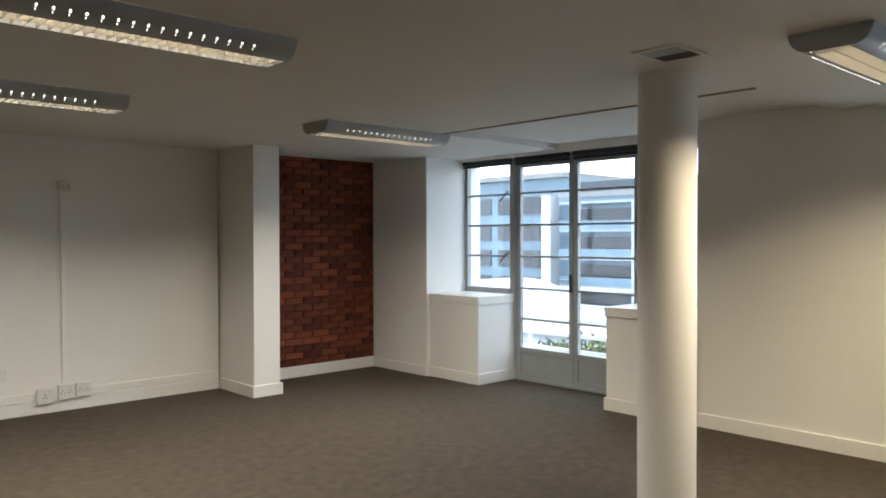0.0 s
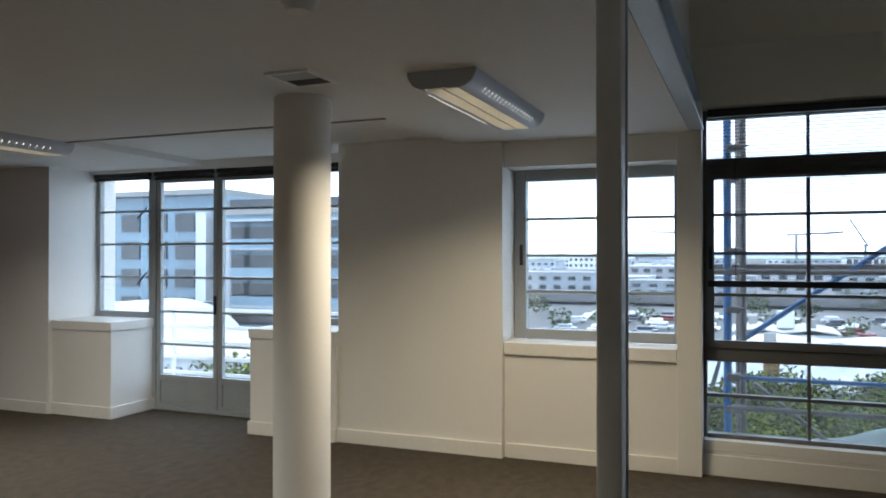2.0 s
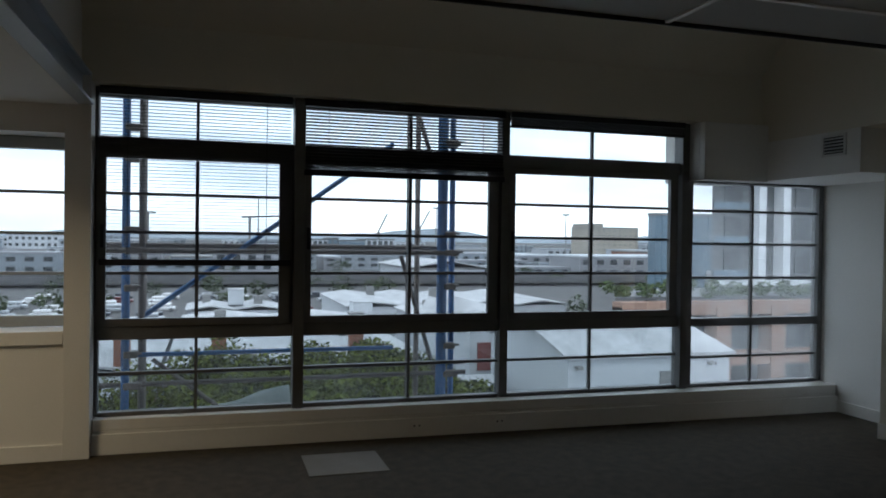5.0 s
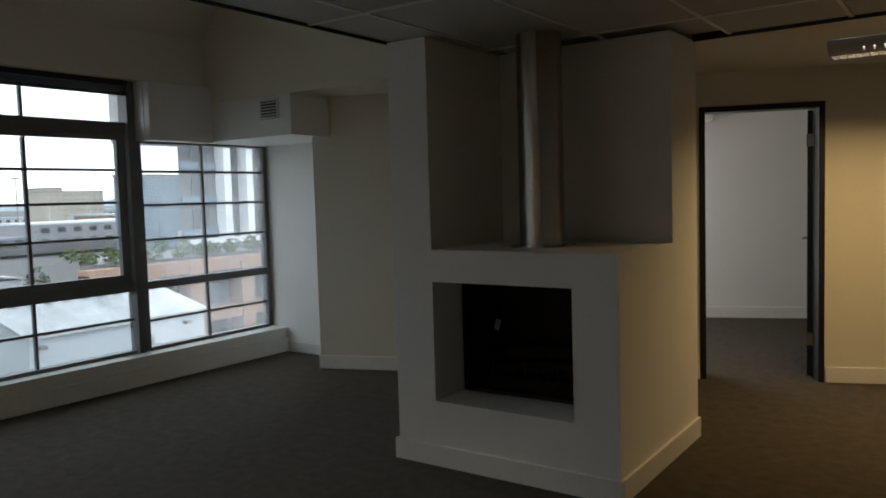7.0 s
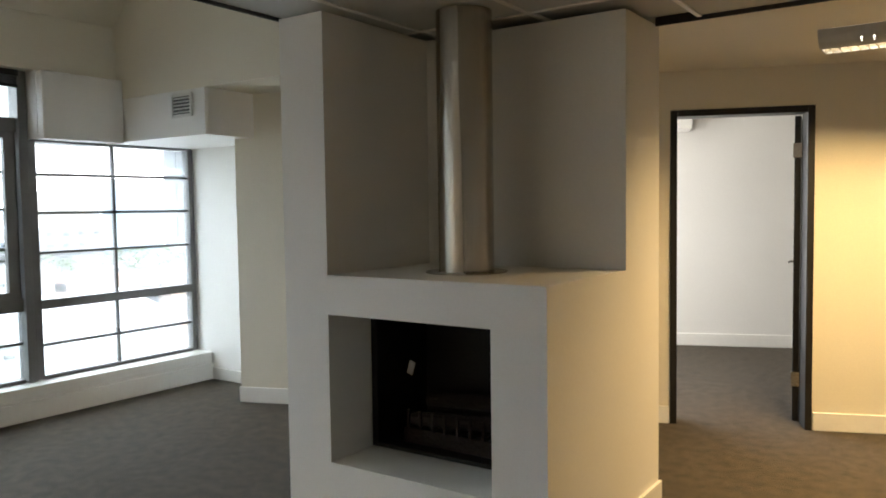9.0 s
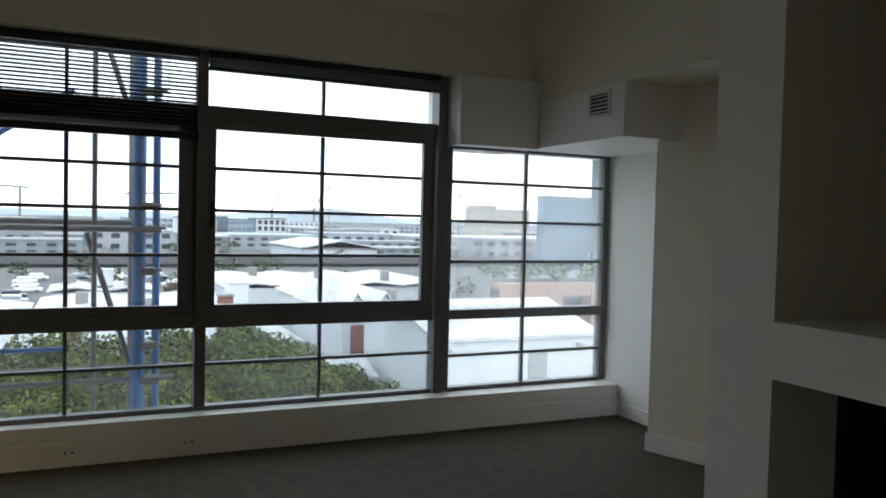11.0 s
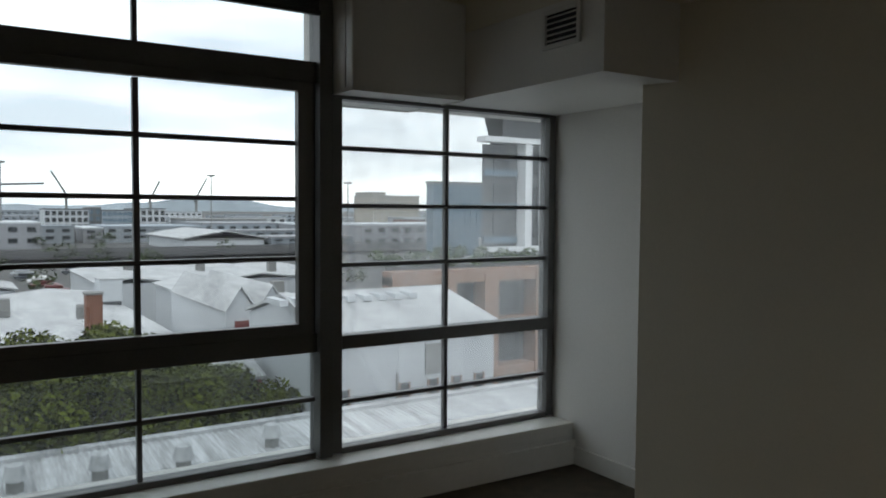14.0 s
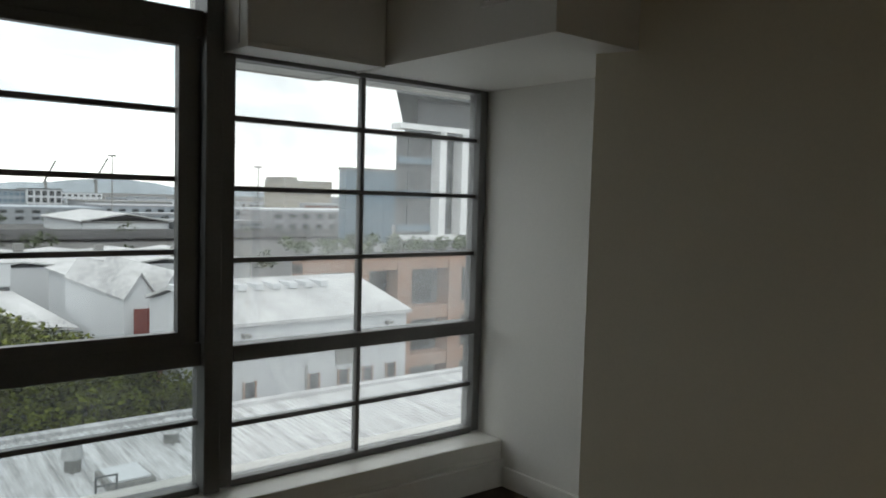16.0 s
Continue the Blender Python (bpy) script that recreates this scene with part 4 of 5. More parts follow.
def ridge_roof(x0, x1, y0, y1, eave, ridge, along="y", thick=0.15):
    """A pitched roof sheet with its ridge along y or x."""
    bm = bmesh.new()
    if along == "y":
        xm = (x0 + x1) / 2
        prof = [(x0, eave), (xm, ridge), (x1, eave)]
        ends = [[bm.verts.new((x, y, z + d)) for x, z in prof for d in (0, thick)] for y in (y0, y1)]
    else:
        ym = (y0 + y1) / 2
        prof = [(y0, eave), (ym, ridge), (y1, eave)]
        ends = [[bm.verts.new((x, y, z + d)) for y, z in prof for d in (0, thick)] for x in (x0, x1)]
    a, b = ends
    for i, j in ((1, 3), (3, 5), (0, 2), (2, 4), (0, 1), (4, 5)):
        bm.faces.new((a[i], a[j], b[j], b[i]))
    for e in ends:
        bm.faces.new((e[0], e[2], e[3], e[1]))
        bm.faces.new((e[2], e[4], e[5], e[3]))
    bmesh.ops.recalc_face_normals(bm, faces=bm.faces[:])
    return bm


def gable_wall(x0, x1, y0, y1, z0, eave, ridge, along="y"):
    bm = bmesh.new()
    if along == "y":
        prof = [(x0, z0), (x0, eave), ((x0 + x1) / 2, ridge), (x1, eave), (x1, z0)]
        a, b = ([bm.verts.new((x, y, z)) for x, z in prof] for y in (y0, y1))
    else:
        prof = [(y0, z0), (y0, eave), ((y0 + y1) / 2, ridge), (y1, eave), (y1, z0)]
        a, b = ([bm.verts.new((x, y, z)) for y, z in prof] for x in (x0, x1))
    for i in range(5):
        bm.faces.new((a[i], a[(i + 1) % 5], b[(i + 1) % 5], b[i]))
    bm.faces.new(a)
    bm.faces.new(b[::-1])
    bmesh.ops.recalc_face_normals(bm, faces=bm.faces[:])
    return bm


# white hall with small windows
hall = thing("white_hall", (37, -19.5, GZ), "white rendered hall with a pale pitched roof", "building")
part("wall", gable_wall(32, 42, -25.0, -16.3, GZ, -3.95, -2.75), WHITEW, hall)
part("roof", ridge_roof(31.8, 42.2, -25.2, -16.1, -3.9, -2.65), ROOFW, hall, "pale sheet metal roof")
for y in range(9):
    part("roof_light", bx((35.2, 37.0, -22.6 + y * 0.85, -22.2 + y * 0.85, -2.88, -2.62)), WHITEW, hall)
for y in (-17.0, -20.0, -21.5, -22.8, -24.1):
    wdw = part("window", bx((31.93, 32.05, y - 0.24, y + 0.24, -6.9, -6.25)), DGLASS, hall)
    part("frame", bx((31.90, 31.97, y - 0.30, y - 0.22, -6.95, -6.2), (31.90, 31.97, y + 0.22, y + 0.30, -6.95, -6.2), (31.88, 31.97, y - 0.32, y + 0.32, -7.02, -6.93)), TERRA, wdw)
part("window", bx((31.93, 32.05, -22.1, -21.1, -6.0, -4.6)), CONC, hall)
part("downpipe", tube((31.9, -19.6, -7.5), (31.9, -19.6, -5.8), 0.06, 8), CONC, hall)
part("floodlight", bx((31.6, 31.95, -16.9, -16.6, -4.35, -4.2), bevel=0.02), CONC, hall)
part("floodlight", bx((31.6, 31.95, -24.0, -23.7, -4.35, -4.2), bevel=0.02), CONC, hall)
ac = thing("air_conditioner", (31.6, -19.0, -7.6), "white outdoor air conditioner unit on the hall", "air conditioner")
part("case", bx((31.4, 31.9, -19.5, -18.5, -7.6, -6.9), bevel=0.03), WHITEW, ac)
part("fan_grille", tube((31.38, -19.1, -7.25), (31.405, -19.1, -7.25), 0.27, 20), DARKC, ac)

# nearest corrugated roof with turbine vents
shed = thing("corrugated_shed", (21, -12, GZ), "long shed with a weathered corrugated metal roof", "building")
part("wall", bx((13.2, 27.8, -27.0, 3.0, GZ, -6.9)), WHITEW, shed)
bm = bmesh.new()
prev = None
for i in range(601):
    y = 3.2 - i * 0.0505
    d = 0.035 if (i // 2) % 2 else 0.0
    v = (bm.verts.new((12.8, y, -7.0 + d)), bm.verts.new((28.2, y, -6.05 + d)))
    if prev:
        bm.faces.new((prev[0], prev[1], v[1], v[0]))
    prev = v
part("roof", bm, SHEDROOF, shed, "weathered corrugated metal roof")
part("ridge_cap", bx((28.05, 28.45, -27.0, 3.2, -6.08, -5.92)), ROOFW, shed)
for x, y in ((25.8, -4.3), (25.2, -8.6), (26.0, -11.6), (25.6, -6.4)):
    tv = thing("roof_vent", (x, y, -6.2), "galvanised turbine ventilator on the shed roof", "ventilator", "roof ventilators")
    part("neck", tube((x, y, -6.35), (x, y, -5.85), 0.22, 16), CONC, tv, smooth=True)
    part("turbine", tube((x, y, -5.85), (x, y, -5.45), 0.32, 16, 0.22), ROOFW, tv, smooth=True)
sky_l = thing("roof_hatch", (23.8, -9.6, -6.3), "pale roof hatch in the corrugated roof", "roof hatch")
part("kerb", bx((23.2, 24.6, -10.2, -9.0, -6.5, -6.12), bevel=0.03), CONC, sky_l)
part("lid", bx((23.3, 24.5, -10.1, -9.1, -6.12, -6.06), bevel=0.02), WHITEW, sky_l)
lad = thing("roof_ladder", (22.6, -8.8, -6.4), "short metal ladder frame on the shed roof", "ladder")
for y in (-9.0, -8.5):
    part("upright", tube((22.6, y, -6.5), (22.6, y, -5.6), 0.03, 8), DARKC, lad)
for z in (-6.1, -5.85, -5.62):
    part("rung", tube((22.6, -9.0, z), (22.6, -8.5, z), 0.025, 8), DARKC, lad)

# twin gables
for i, y in enumerate((-16.5, -18.3)):
    g = thing("gabled_house", (46, y - 0.2, GZ), "small white gabled house with a red shutter", "building", "twin gabled houses")
    part("wall", gable_wall(44, 56, y - 0.85, y + 0.85, GZ, -4.2, -2.9, "x"), WHITEW, g)
    part("roof", ridge_roof(43.8, 56, y - 0.92, y + 0.92, -4.22, -2.84, "x", 0.1), ROOFW, g)
    part("shutter", bx((43.9, 44.05, y - 0.5, y + 0.35, -6.4, -4.7)), REDD, g)
canopy = thing("loading_canopy", (40, -14, GZ), "pale lean-to canopy beside the white hall", "canopy")
part("roof", ridge_roof(37.5, 42, -15.6, -12.2, -6.6, -6.0), ROOFW, canopy)
for y in (-15.3, -12.6):
    part("post", bx((37.6, 37.8, y - 0.1, y + 0.1, GZ, -6.65)), REDD, canopy)

# wide pale factory roofs
for k, (x0, x1, y0, y1, z) in enumerate(((50, 82, -15.0, 2.0, -6.6), (50, 80, 2.4, 24.0, -6.9), (58, 84, -29.0, -20.4, -6.2), (90, 112, -45, -16, -6.6), (92, 101, -9, 2, -7.0), (48, 78, 28, 52, -7.0))):
    f = thing("factory", ((x0 + x1) / 2, (y0 + y1) / 2, GZ), "factory with a wide pale weathered sheet roof", "building", "factories")
    part("wall", bx((x0 + 0.3, x1 - 0.3, y0 + 0.3, y1 - 0.3, GZ, z - 0.05)), WHITEW, f)
    n = max(2, int((y1 - y0) / 7))
    for i in range(n):
        part("roof", ridge_roof(x0, x1, y0 + i * (y1 - y0) / n, y0 + (i + 1) * (y1 - y0) / n, z, z + 0.45, "x"), ROOFW, f)
    for i in range(3):
        cx, cy = x0 + (x1 - x0) * (0.3 + 0.2 * i), y0 + (y1 - y0) * (0.25 + 0.27 * i)
        part("roof_vent", bx((cx - 0.5, cx + 0.5, cy - 0.5, cy + 0.5, z + 0.2, z + 1.5), bevel=0.05), CONC, f)
for x, y, h in ((51.5, -10.1, -3.6), (51.0, -1.2, -4.6), (50.8, 4.5, -4.4)):
    ch = thing("brick_chimney", (x, y, -6.8), "short red brick chimney on the factory roof", "chimney", "roof chimneys")
    part("stack", bx((x - 0.45, x + 0.45, y - 0.45, y + 0.45, -6.9, h), bevel=0.03), ORANGE, ch)
    part("cap", bx((x - 0.52, x + 0.52, y - 0.52, y + 0.52, h, h + 0.15), bevel=0.02), CONC, ch)
for x, y, z in ((96, -3.7, -6.9), (70, -14.0, -6.4)):
    tank = thing("roof_tank", (x, y, z), "white box water tank on a factory roof", "tank", "roof tanks")
    part("body", bx((x - 1.1, x + 1.1, y - 0.9, y + 0.9, z + 0.3, z + 2.1), bevel=0.1), WHITEW, tank)
    part("lid", bx((x - 1.15, x + 1.15, y - 0.95, y + 0.95, z + 2.1, z + 2.2), bevel=0.03), ROOFW, tank)
    part("stand", bx((x - 1.0, x + 1.0, y - 0.8, y + 0.8, z - 0.1, z + 0.3)), DARKC, tank)

# flyover
fly = thing("flyover", (220, -20, GZ), "long grey concrete flyover on piers", "bridge")
part("deck", bx((214, 228, -420, 420, -11.2, -10.2)), CONC, fly)
# parapets carry the painted shadow band of the deck
part("parapet", bx((213.6, 214, -420, 420, -10.8, -9.3)), SHADED, fly)
part("parapet", bx((228, 228.4, -420, 420, -10.8, -9.3)), SHADED, fly)
for i in range(30):
    y = -400 + i * 27.5
    part("pier", bx((218, 224, y - 0.9, y + 0.9, -16, -11.2)), CONC, fly)

# city
block("apartment_block", 400, 420, -60, -41, 0.6, WHITEW, "white apartment block with rows of balconies", 4, 7, DGLASS, -12, 0.7, 0.66, DARKC)
block("apartment_block", 404, 420, -66, -60, 1.4, DARKC, "dark stair tower between the apartment blocks", 4, 2, BLUEG, -12)
block("apartment_block", 402, 420, -80, -66, 0.2, ROOMS[1], "grey apartment block with wide windows", 4, 6, BLUEG, -12, 0.75, 0.6, DARKC)
block("apartment_block", 399, 420, -95, -80, 1.0, WHITEW, "white apartment block with deep balconies", 4, 5, DGLASS, -12, 0.66, 0.7, DARKC)
block("long_office", 350, 380, -150, 15, -7.6, ROOMS[1], "long low grey office with ribbon windows", 1, 40, BLUEG, -13, 0.75, 0.6)
block("dark_hall", 346, 352, -58, -42, -8.3, DARKC, "dark clad hall before the long office")
block("office_block", 380, 410, -140, -100, -4.0, ROOMS[0], "pale mid-rise office block", 3, 14, DGLASS, -12)
block("tower_block", 400, 425, -243, -212, 9.5, BEIGE, "beige concrete tower block", 7, 9, CONC, -10, 0.4, 0.35)
block("tower_block", 402, 424, -221, -212.5, 11.5, BEIGE, "beige lift tower on the block")
block("glass_block", 160, 163, -124, -102, 8.0, BLUEG, "blue-grey glazed office block", 9, 12, BLUEG, -10, 0.9, 0.85)
block("brick_block", 300, 330, -216, -186, -3.0, ORANGE, "orange brick warehouse with plain windows", 3, 10, DGLASS, -11, 0.4, 0.5)
block("white_shed", 250, 300, -92, -66, -8.6, WHITEW, "white shed with a shallow roof")
shed_roof = part("pitched_roof", ridge_roof(249, 301, -93, -65, -8.2, -5.8, "x", 0.4), ROOFW, bpy.data.objects["white_shed"])
rc = random.Random(11)
for i in range(130):
    x = rc.uniform(240, 900)
    y = rc.uniform(-1.0, 0.75) * x * 0.95
    if 340 < x < 430 and -160 < y < 20:
        continue
    wdt, dep = rc.uniform(14, 45), rc.uniform(12, 40)
    top = GZ + rc.uniform(3.0, 8.5) * (0.7 + x / 900)
    block("city_building", x, x + dep, y - wdt / 2, y + wdt / 2, top, ROOMS[i % 4], "distant plain city building", 2, max(3, int(wdt / 5)), DGLASS, GZ + 1, 0.5, 0.45, ROOMS[(i + 1) % 4], "distant city buildings")

# dark tower with white frames
tw = thing("dark_tower", (70, -56, GZ), "dark clad residential tower with white balcony frames", "building")
part("wall", prism([(60, -44.4), (60, -72), (92, -96), (92, -69)], -2.0, 7.6), DARKC, tw)
part("penthouse", prism([(61, -47.5), (61, -72), (92, -96), (92, -72)], 7.6, 10.8), DARKC, tw)
part("podium_wall", prism([(57, -42.0), (57, -72), (92, -96), (92, -67)], GZ, -2.3), DARKC, tw)
part("roof", prism([(58.5, -43.2), (58.5, -74), (92, -98), (92, -69)], 10.8, 11.4), DARKC, tw)
for z in (-2.1, 8.0):
    part("white_slab", bx((58.6, 60, -72, -43.8, z - 0.25, z + 0.25)), RAILW, tw)
for y in (-48.9, -51.6, -57, -62):
    part("white_fin", bx((58.7, 60, y - 0.4, y + 0.4, -1.85, 7.75)), RAILW, tw)
for r in range(3):
    for y in (-46.6, -50.2, -54.5, -59.5):
        w_ = part("window", bx((59.9, 60.1, y - 0.9, y + 0.9, -1.2 + r * 3.1, 0.9 + r * 3.1)), DGLASS, tw)
    part("balcony_rail", bx((59.6, 59.7, -48.3, -44.4, -1.5 + r * 3.1, -0.9 + r * 3.1)), BLUEG, tw)
# terracotta building with planted roof
tb = thing("terracotta_building", (51, -37, GZ), "terracotta framed building with a planted roof terrace", "building")
part("wall", prism([(47, -27.2), (47, -46), (56, -54), (56, -33)], GZ, -2.3), DARKC, tb)
for y in (-27.6, -31.4, -35.0, -39.6, -44.5):
    part("pier", bx((45.6, 47, y - 0.6, y + 0.6, GZ, -2.9)), TERRA, tb)
for z in (-3.0, -6.6, -10.0):
    part("band", bx((45.7, 47, -46, -27, z - 0.45, z + 0.45)), TERRA, tb)
for y in (-29.5, -33.2, -37.3, -42):
    for z in (-4.8, -8.3):
        part("window", bx((46.9, 47.1, y - 1.1, y + 1.1, z - 1.2, z + 1.2)), DGLASS, tb)

# ne office seen through the balcony doors
ne = thing("stepped_office", (66, 42, GZ), "stepped glass office building with white floor slabs", "building")
part("core", bx((62, 84, 31, 47.5, GZ, 5.4), (62, 90, 47.6, 74, GZ, 7.6)), BLUEG, ne)
for i in range(6):
    z = -8.6 + i * 2.7
    part("floor_slab", bx((60.2, 62, 30, 47.5, z - 0.12, z + 0.12)), ROOMS[1], ne)
    part("balcony_rail", bx((60.22, 60.28, 30, 47.5, z + 0.12, z + 0.95)), BLUEG, ne)
    part("ribbon_window", bx((61.8, 62.02, 31.5, 47, z + 0.9, z + 2.1)), DGLASS, ne)
for i in range(5):
    for y in (52.5, 56, 59.5, 63):
        part("window", bx((61.85, 62.03, y - 1.2, y + 1.2, -7.2 + i * 2.8, -5.4 + i * 2.8)), DGLASS, ne)
for y in (32, 39, 46):
    part("column", tube((60.4, y, GZ), (60.4, y, 5.0), 0.28, 12), ROOMS[0], ne)
part("tall_column", bx((60.5, 62, 48.8, 50.0, GZ, 5.8)), ROOMS[3], ne)
part("roof", bx((60.0, 84, 30, 47.5, 5.4, 5.9), (61, 90, 47.6, 74, 7.6, 8.1)), CONC, ne)
lw = thing("low_terrace", (45, 34, GZ), "low pale terrace building with a tiled roof", "building")
part("wall", bx((42, 52, 22, 44, GZ, -5.2)), ROOMS[3], lw)
part("roof", ridge_roof(41.5, 52.5, 21.5, 44.5, -5.2, -3.8), BEIGE, lw)
for i in range(9):
    part("window", bx((41.9, 42.05, 23 + i * 2.3, 24.1 + i * 2.3, -7.6, -6.2)), DGLASS, lw)
arch = thing("arched_roof", (40, 46, GZ), "white curved tent-like roof", "building")
bm = bmesh.new()
prev = None
for i in range(25):
    a = i / 24 * math.pi
    y, z = 50 - 8 * math.cos(a), -7.0 + 4.6 * math.sin(a)
    v = (bm.verts.new((44, y, z)), bm.verts.new((58, y, z)))
    if prev:
        bm.faces.new((prev[0], prev[1], v[1], v[0]))
    prev = v
part("vault", bm, ROOMS[3], arch, smooth=True)
part("wall", bx((44.2, 57.8, 42.2, 57.8, GZ, -7.0)), WHITEW, arch)

# masts, cranes, hill
for x, y, top in ((300, -18.5, 16.5), (300, -89, 14), (310, -152, 13)):
    ms = thing("floodlight_mast", (x, y, GZ), "tall slim grey floodlight mast", "mast", "floodlight masts")
    part("pole", tube((x, y, GZ), (x, y, top), 0.35, 8, 0.2), CONC, ms)
    part("lamp_head", tube((x, y, top), (x, y, top + 0.6), 1.6, 12), CONC, ms)
for x, y, h, dy, dz in ((900, -110, 14, 14, 26), (900, -195, 10, -10, 22), (880, -240, 12, -12, 24), (800, -40, 22, -40, 2), (850, 60, 26, 40, 2)):
    cn = thing("harbour_crane", (x, y, GZ), "distant harbour crane with a raised jib", "crane", "harbour cranes")
    part("tower", bx((x - 1.2, x + 1.2, y - 1.2, y + 1.2, GZ, h)), CONC, cn)
    part("jib", tube((x, y - dy * 0.2, h - dz * 0.1), (x, y + dy, h + dz), 0.9, 6), DARKC, cn)
hill = bmesh.new()
prev = None
for i in range(121):
    y = -3600 + i * 60
    z = GZ + 30 + 90 * max(0, noise.noise((y * 0.0012, 3.1, 0))) + 12 * noise.noise((y * 0.006, 1.7, 0))
    v = (hill.verts.new((4300, y, GZ - 5)), hill.verts.new((4400, y, z)))
    if prev:
        hill.faces.new((prev[0], prev[1], v[1], v[0]))
    prev = v
tagged(obj("backdrop_hills", hill, HILL), "low hills on the horizon, haze painted into their colour", "hill", "", "structure")

# ---- trees ----


def leaves(bm, c, r, n, rt, size):
    """Small leaves scattered through one clump."""
    for _ in range(n):
        v = Vector((rt.gauss(0, 1), rt.gauss(0, 1), rt.gauss(0, 1))).normalized() * (r * rt.uniform(0.55, 1.05))
        v.z *= 0.8
        p = c + v
        t = Vector((rt.gauss(0, 1), rt.gauss(0, 1), rt.gauss(0, 0.6))).normalized()
        u = t.cross(Vector((rt.gauss(0, 1), rt.gauss(0, 1), rt.gauss(0, 1)))).normalized()
        s = size * rt.uniform(0.6, 1.3)
        bm.faces.new([bm.verts.new(p + t * s), bm.verts.new(p + u * s * 0.5), bm.verts.new(p - t * s), bm.verts.new(p - u * s * 0.5)])


def tree(x, y, top, r, seed):
    rt = random.Random(seed)
    tr = thing("tree", (x, y, GZ), "leafy green street tree with an uneven crown", "tree", "trees below the windows")
    th = top - r * 1.6
    trunk = [tube((x, y, GZ), (x + 0.2, y, th), 0.22, 8, 0.14)]
    cb = bmesh.new()
    for i in range(15):
        a = i * 2.4 + rt.uniform(-0.3, 0.3)
        q = rt.uniform(0.15, 1.0)
        c = Vector((x + math.cos(a) * r * q, y + math.sin(a) * r * q, top - r * 0.55 - rt.uniform(0, 1.0) * r * (0.4 + q)))
        trunk.append(tube((x + 0.2, y, th), c, 0.09, 6, 0.03))
        leaves(cb, c, r * rt.uniform(0.26, 0.52), 480, rt, 0.13)
    part("trunk", merge(*trunk), BARK, tr)
    part("crown", cb, LEAF, tr)


spots = [(33, 6.0, -4.6, 2.4), (36, 2.5, -4.2, 2.6), (33, -0.8, -4.9, 2.3), (38, -2.5, -3.9, 2.6), (34, -4.2, -4.7, 2.4), (40, -5.6, -3.9, 2.6), (33.5, -7.2, -4.8, 2.3), (38, -8.6, -4.3, 2.4), (34, -10.4, -5.0, 2.2), (37.5, -11.6, -5.0, 2.0), (42, -1.0, -4.2, 2.3), (43, -9.5, -4.4, 2.2), (31.5, 3.2, -5.6, 2.0), (31.3, -5.5, -5.8, 1.9), (31.4, -9.0, -6.0, 1.8), (36, 9.0, -4.4, 2.4), (16, 24, -2.4, 2.8), (20, 21, -3.5, 2.6), (15, 18.5, -4.6, 2.4), (31.5, -12.3, -6.3, 1.6)]
spots += [(30.5, 8.5, -5.2, 2.4), (30.6, -2.6, -5.4, 2.5), (30.6, -7.0, -5.5, 2.4), (30.7, 0.6, -5.3, 2.5), (30.8, -10.8, -5.9, 2.1), (35, -6.0, -4.5, 2.6), (36, -0.5, -4.4, 2.7), (35, 4.8, -4.6, 2.6), (36, -13.0, -5.8, 1.8), (35, -15.2, -6.4, 2.0), (39.5, -14.2, -6.3, 1.8), (20, 14.0, -1.5, 2.6), (24, 18.6, -1.6, 2.6), (26, 15.5, -2.0, 2.4)]
for i, (x, y, t, r) in enumerate(spots):
    tree(x, y, t + (1.0 if x > 30 else 0.0), r * 1.2, 40 + i)
hb = bmesh.new()
rt = random.Random(77)
for i in range(26):
    leaves(hb, Vector((rt.uniform(46.5, 49), -45 + i * 0.7, -1.9 + rt.uniform(-0.2, 0.4))), 0.6, 120, rt, 0.15)
tagged(obj("roof_garden", hb, HEDGE), "green planting along the roof terrace edge", "plants", "", "stuff")
fw = bmesh.new()
for i in range(75):
    d = rt.uniform(130, 330)
    leaves(fw, Vector((d, rt.uniform(-0.85, 0.5) * d, GZ + rt.uniform(1, 3.2))), rt.uniform(2, 3.6), 110, rt, 0.45)
tagged(obj("distant_trees", fw, FARLEAF), "distant rows of green trees between the buildings", "trees", "", "stuff")
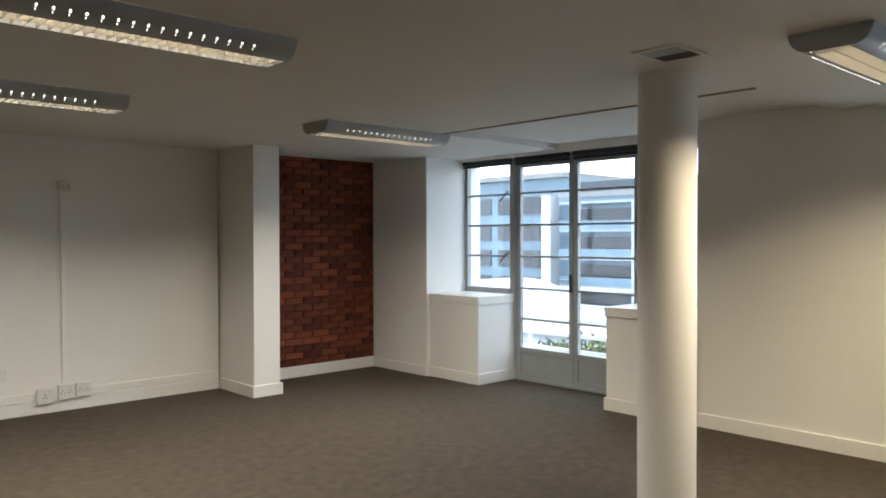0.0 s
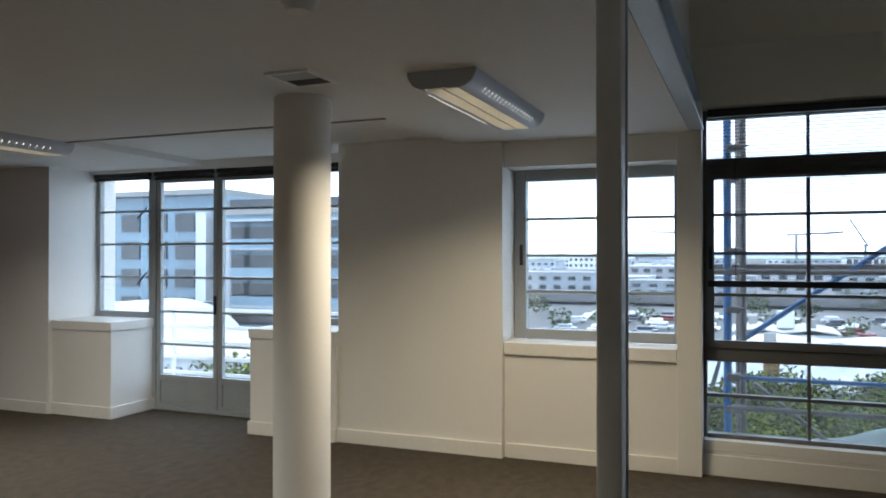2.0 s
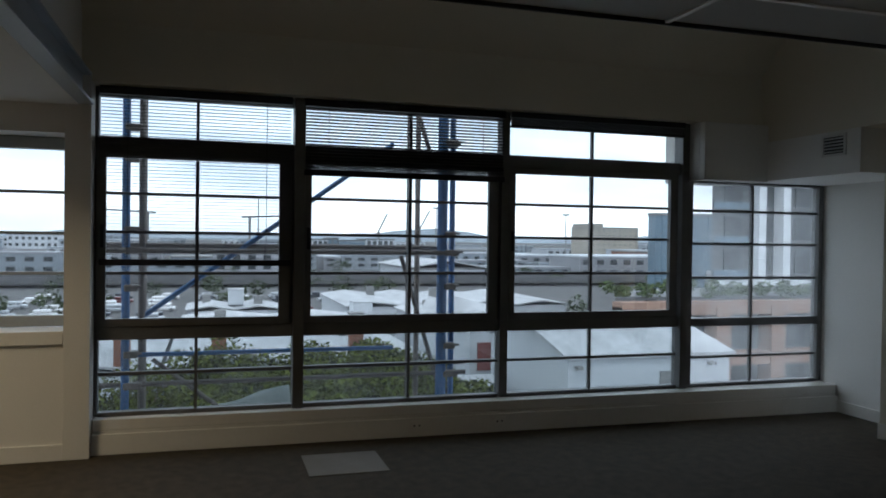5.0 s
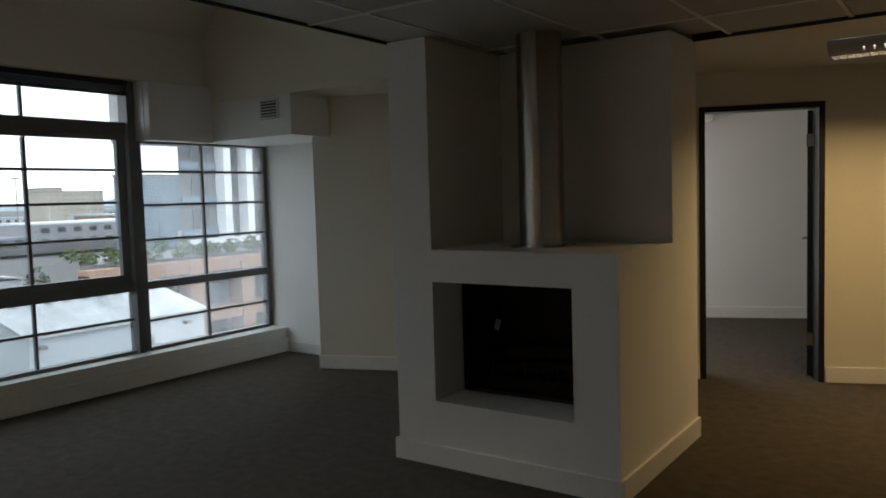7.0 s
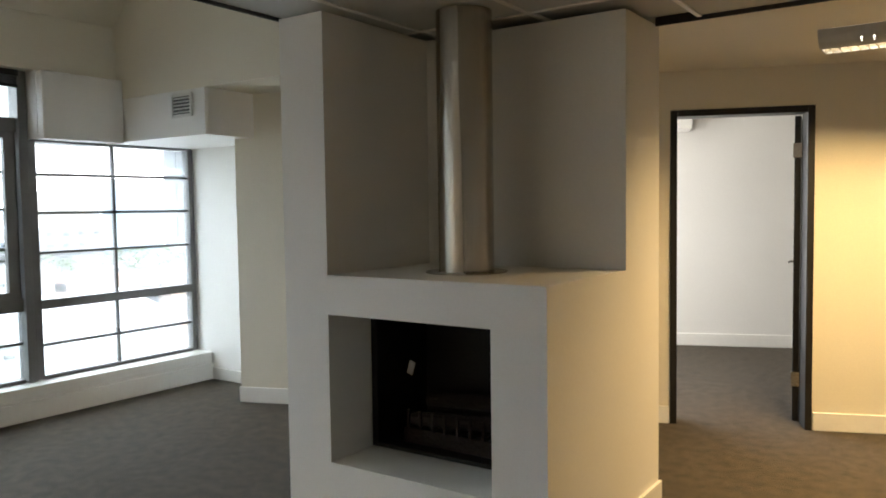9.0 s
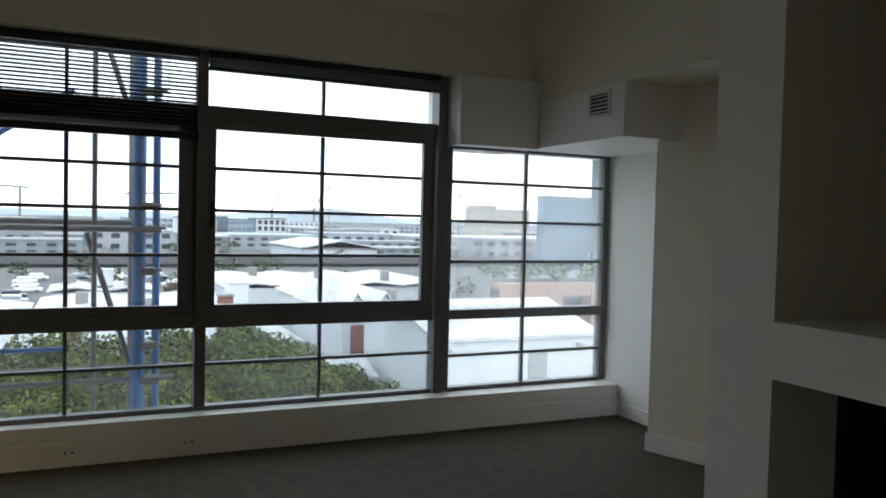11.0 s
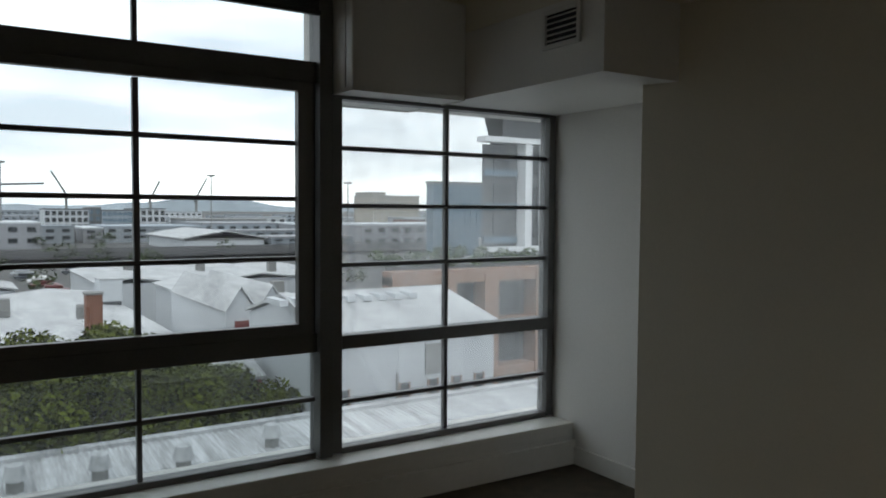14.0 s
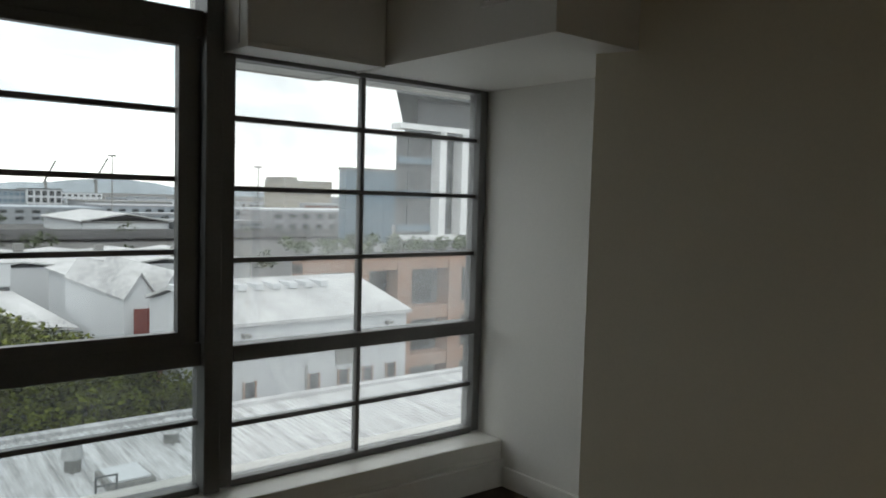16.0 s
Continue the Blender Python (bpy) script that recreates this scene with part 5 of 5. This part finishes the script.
# parked cars under the flyover
CARS = [mat("car_paint_%s" % c, v, 0.25, vary=0.03, scale=1, fine=10, bump=0.0) for c, v in (("white", (0.7, 0.7, 0.7)), ("silver", (0.4, 0.42, 0.44)), ("dark", (0.04, 0.045, 0.06)), ("red", (0.12, 0.03, 0.03)))]
for i in range(54):
    x, y = 128 + (i % 6) * 9 + rc.uniform(-1, 1), 32 - (i // 6) * 8 + rc.uniform(-1.5, 1.5)
    k = rc.randrange(4)
    c = thing("parked_car", (x, y, GZ), "parked %s car in the yard below" % ("white", "silver", "dark", "red")[k], "car", "parked cars")
    body = bx((x - 0.9, x + 0.9, y - 2.1, y + 2.1, GZ + 0.3, GZ + 0.85), bevel=0.15)
    part("body", merge(body, prism([(x - 0.8, y - 1.2), (x + 0.8, y - 1.2), (x + 0.8, y + 1.4), (x - 0.8, y + 1.4)], GZ + 0.85, GZ + 1.45, 0.2)), CARS[k], c)
    for dx in (-0.85, 0.85):
        for dy in (-1.3, 1.3):
            part("wheel", tube((x + dx - 0.1, y + dy, GZ + 0.32), (x + dx + 0.1, y + dy, GZ + 0.32), 0.32, 10), DARKC, c)

# ---- brick panel ----
bw = setting("wall_brick_panel", bx((4.025, 5.668, 7.112, 7.158, 0.0, 2.40)), MORTAR, "dark red exposed brick panel between pilaster and pier", "wall")
full = bx((-0.108, 0.108, -0.02, 0.02, -0.031, 0.031), bevel=0.003)
half_b = bx((-0.052, 0.052, -0.02, 0.02, -0.031, 0.031), bevel=0.003)
meshes = []
for nm, bm in (("brick", full), ("brick_half", half_b)):
    me = bpy.data.meshes.new(nm)
    bm.to_mesh(me)
    bm.free()
    me.materials.append(BRICK)
    meshes.append(me)
rnd = random.Random(5)
z, row = 0.121 + 0.036, 0
while z < 2.37:
    x = 4.03 + (0.0 if row % 2 else -0.113)
    while x < 5.66:
        x0, x1 = max(x, 4.028), min(x + 0.216, 5.664)
        if x1 - x0 > 0.05:
            b = new("brick", meshes[0] if x1 - x0 > 0.17 else meshes[1])
            b.parent = bw
            b.location = ((x0 + x1) / 2, 7.112 + rnd.uniform(-0.003, 0.003), z)
            b.scale = ((x1 - x0) / (0.216 if x1 - x0 > 0.17 else 0.104), 1, 1)
        x += 0.226
    z += 0.0735
    row += 1
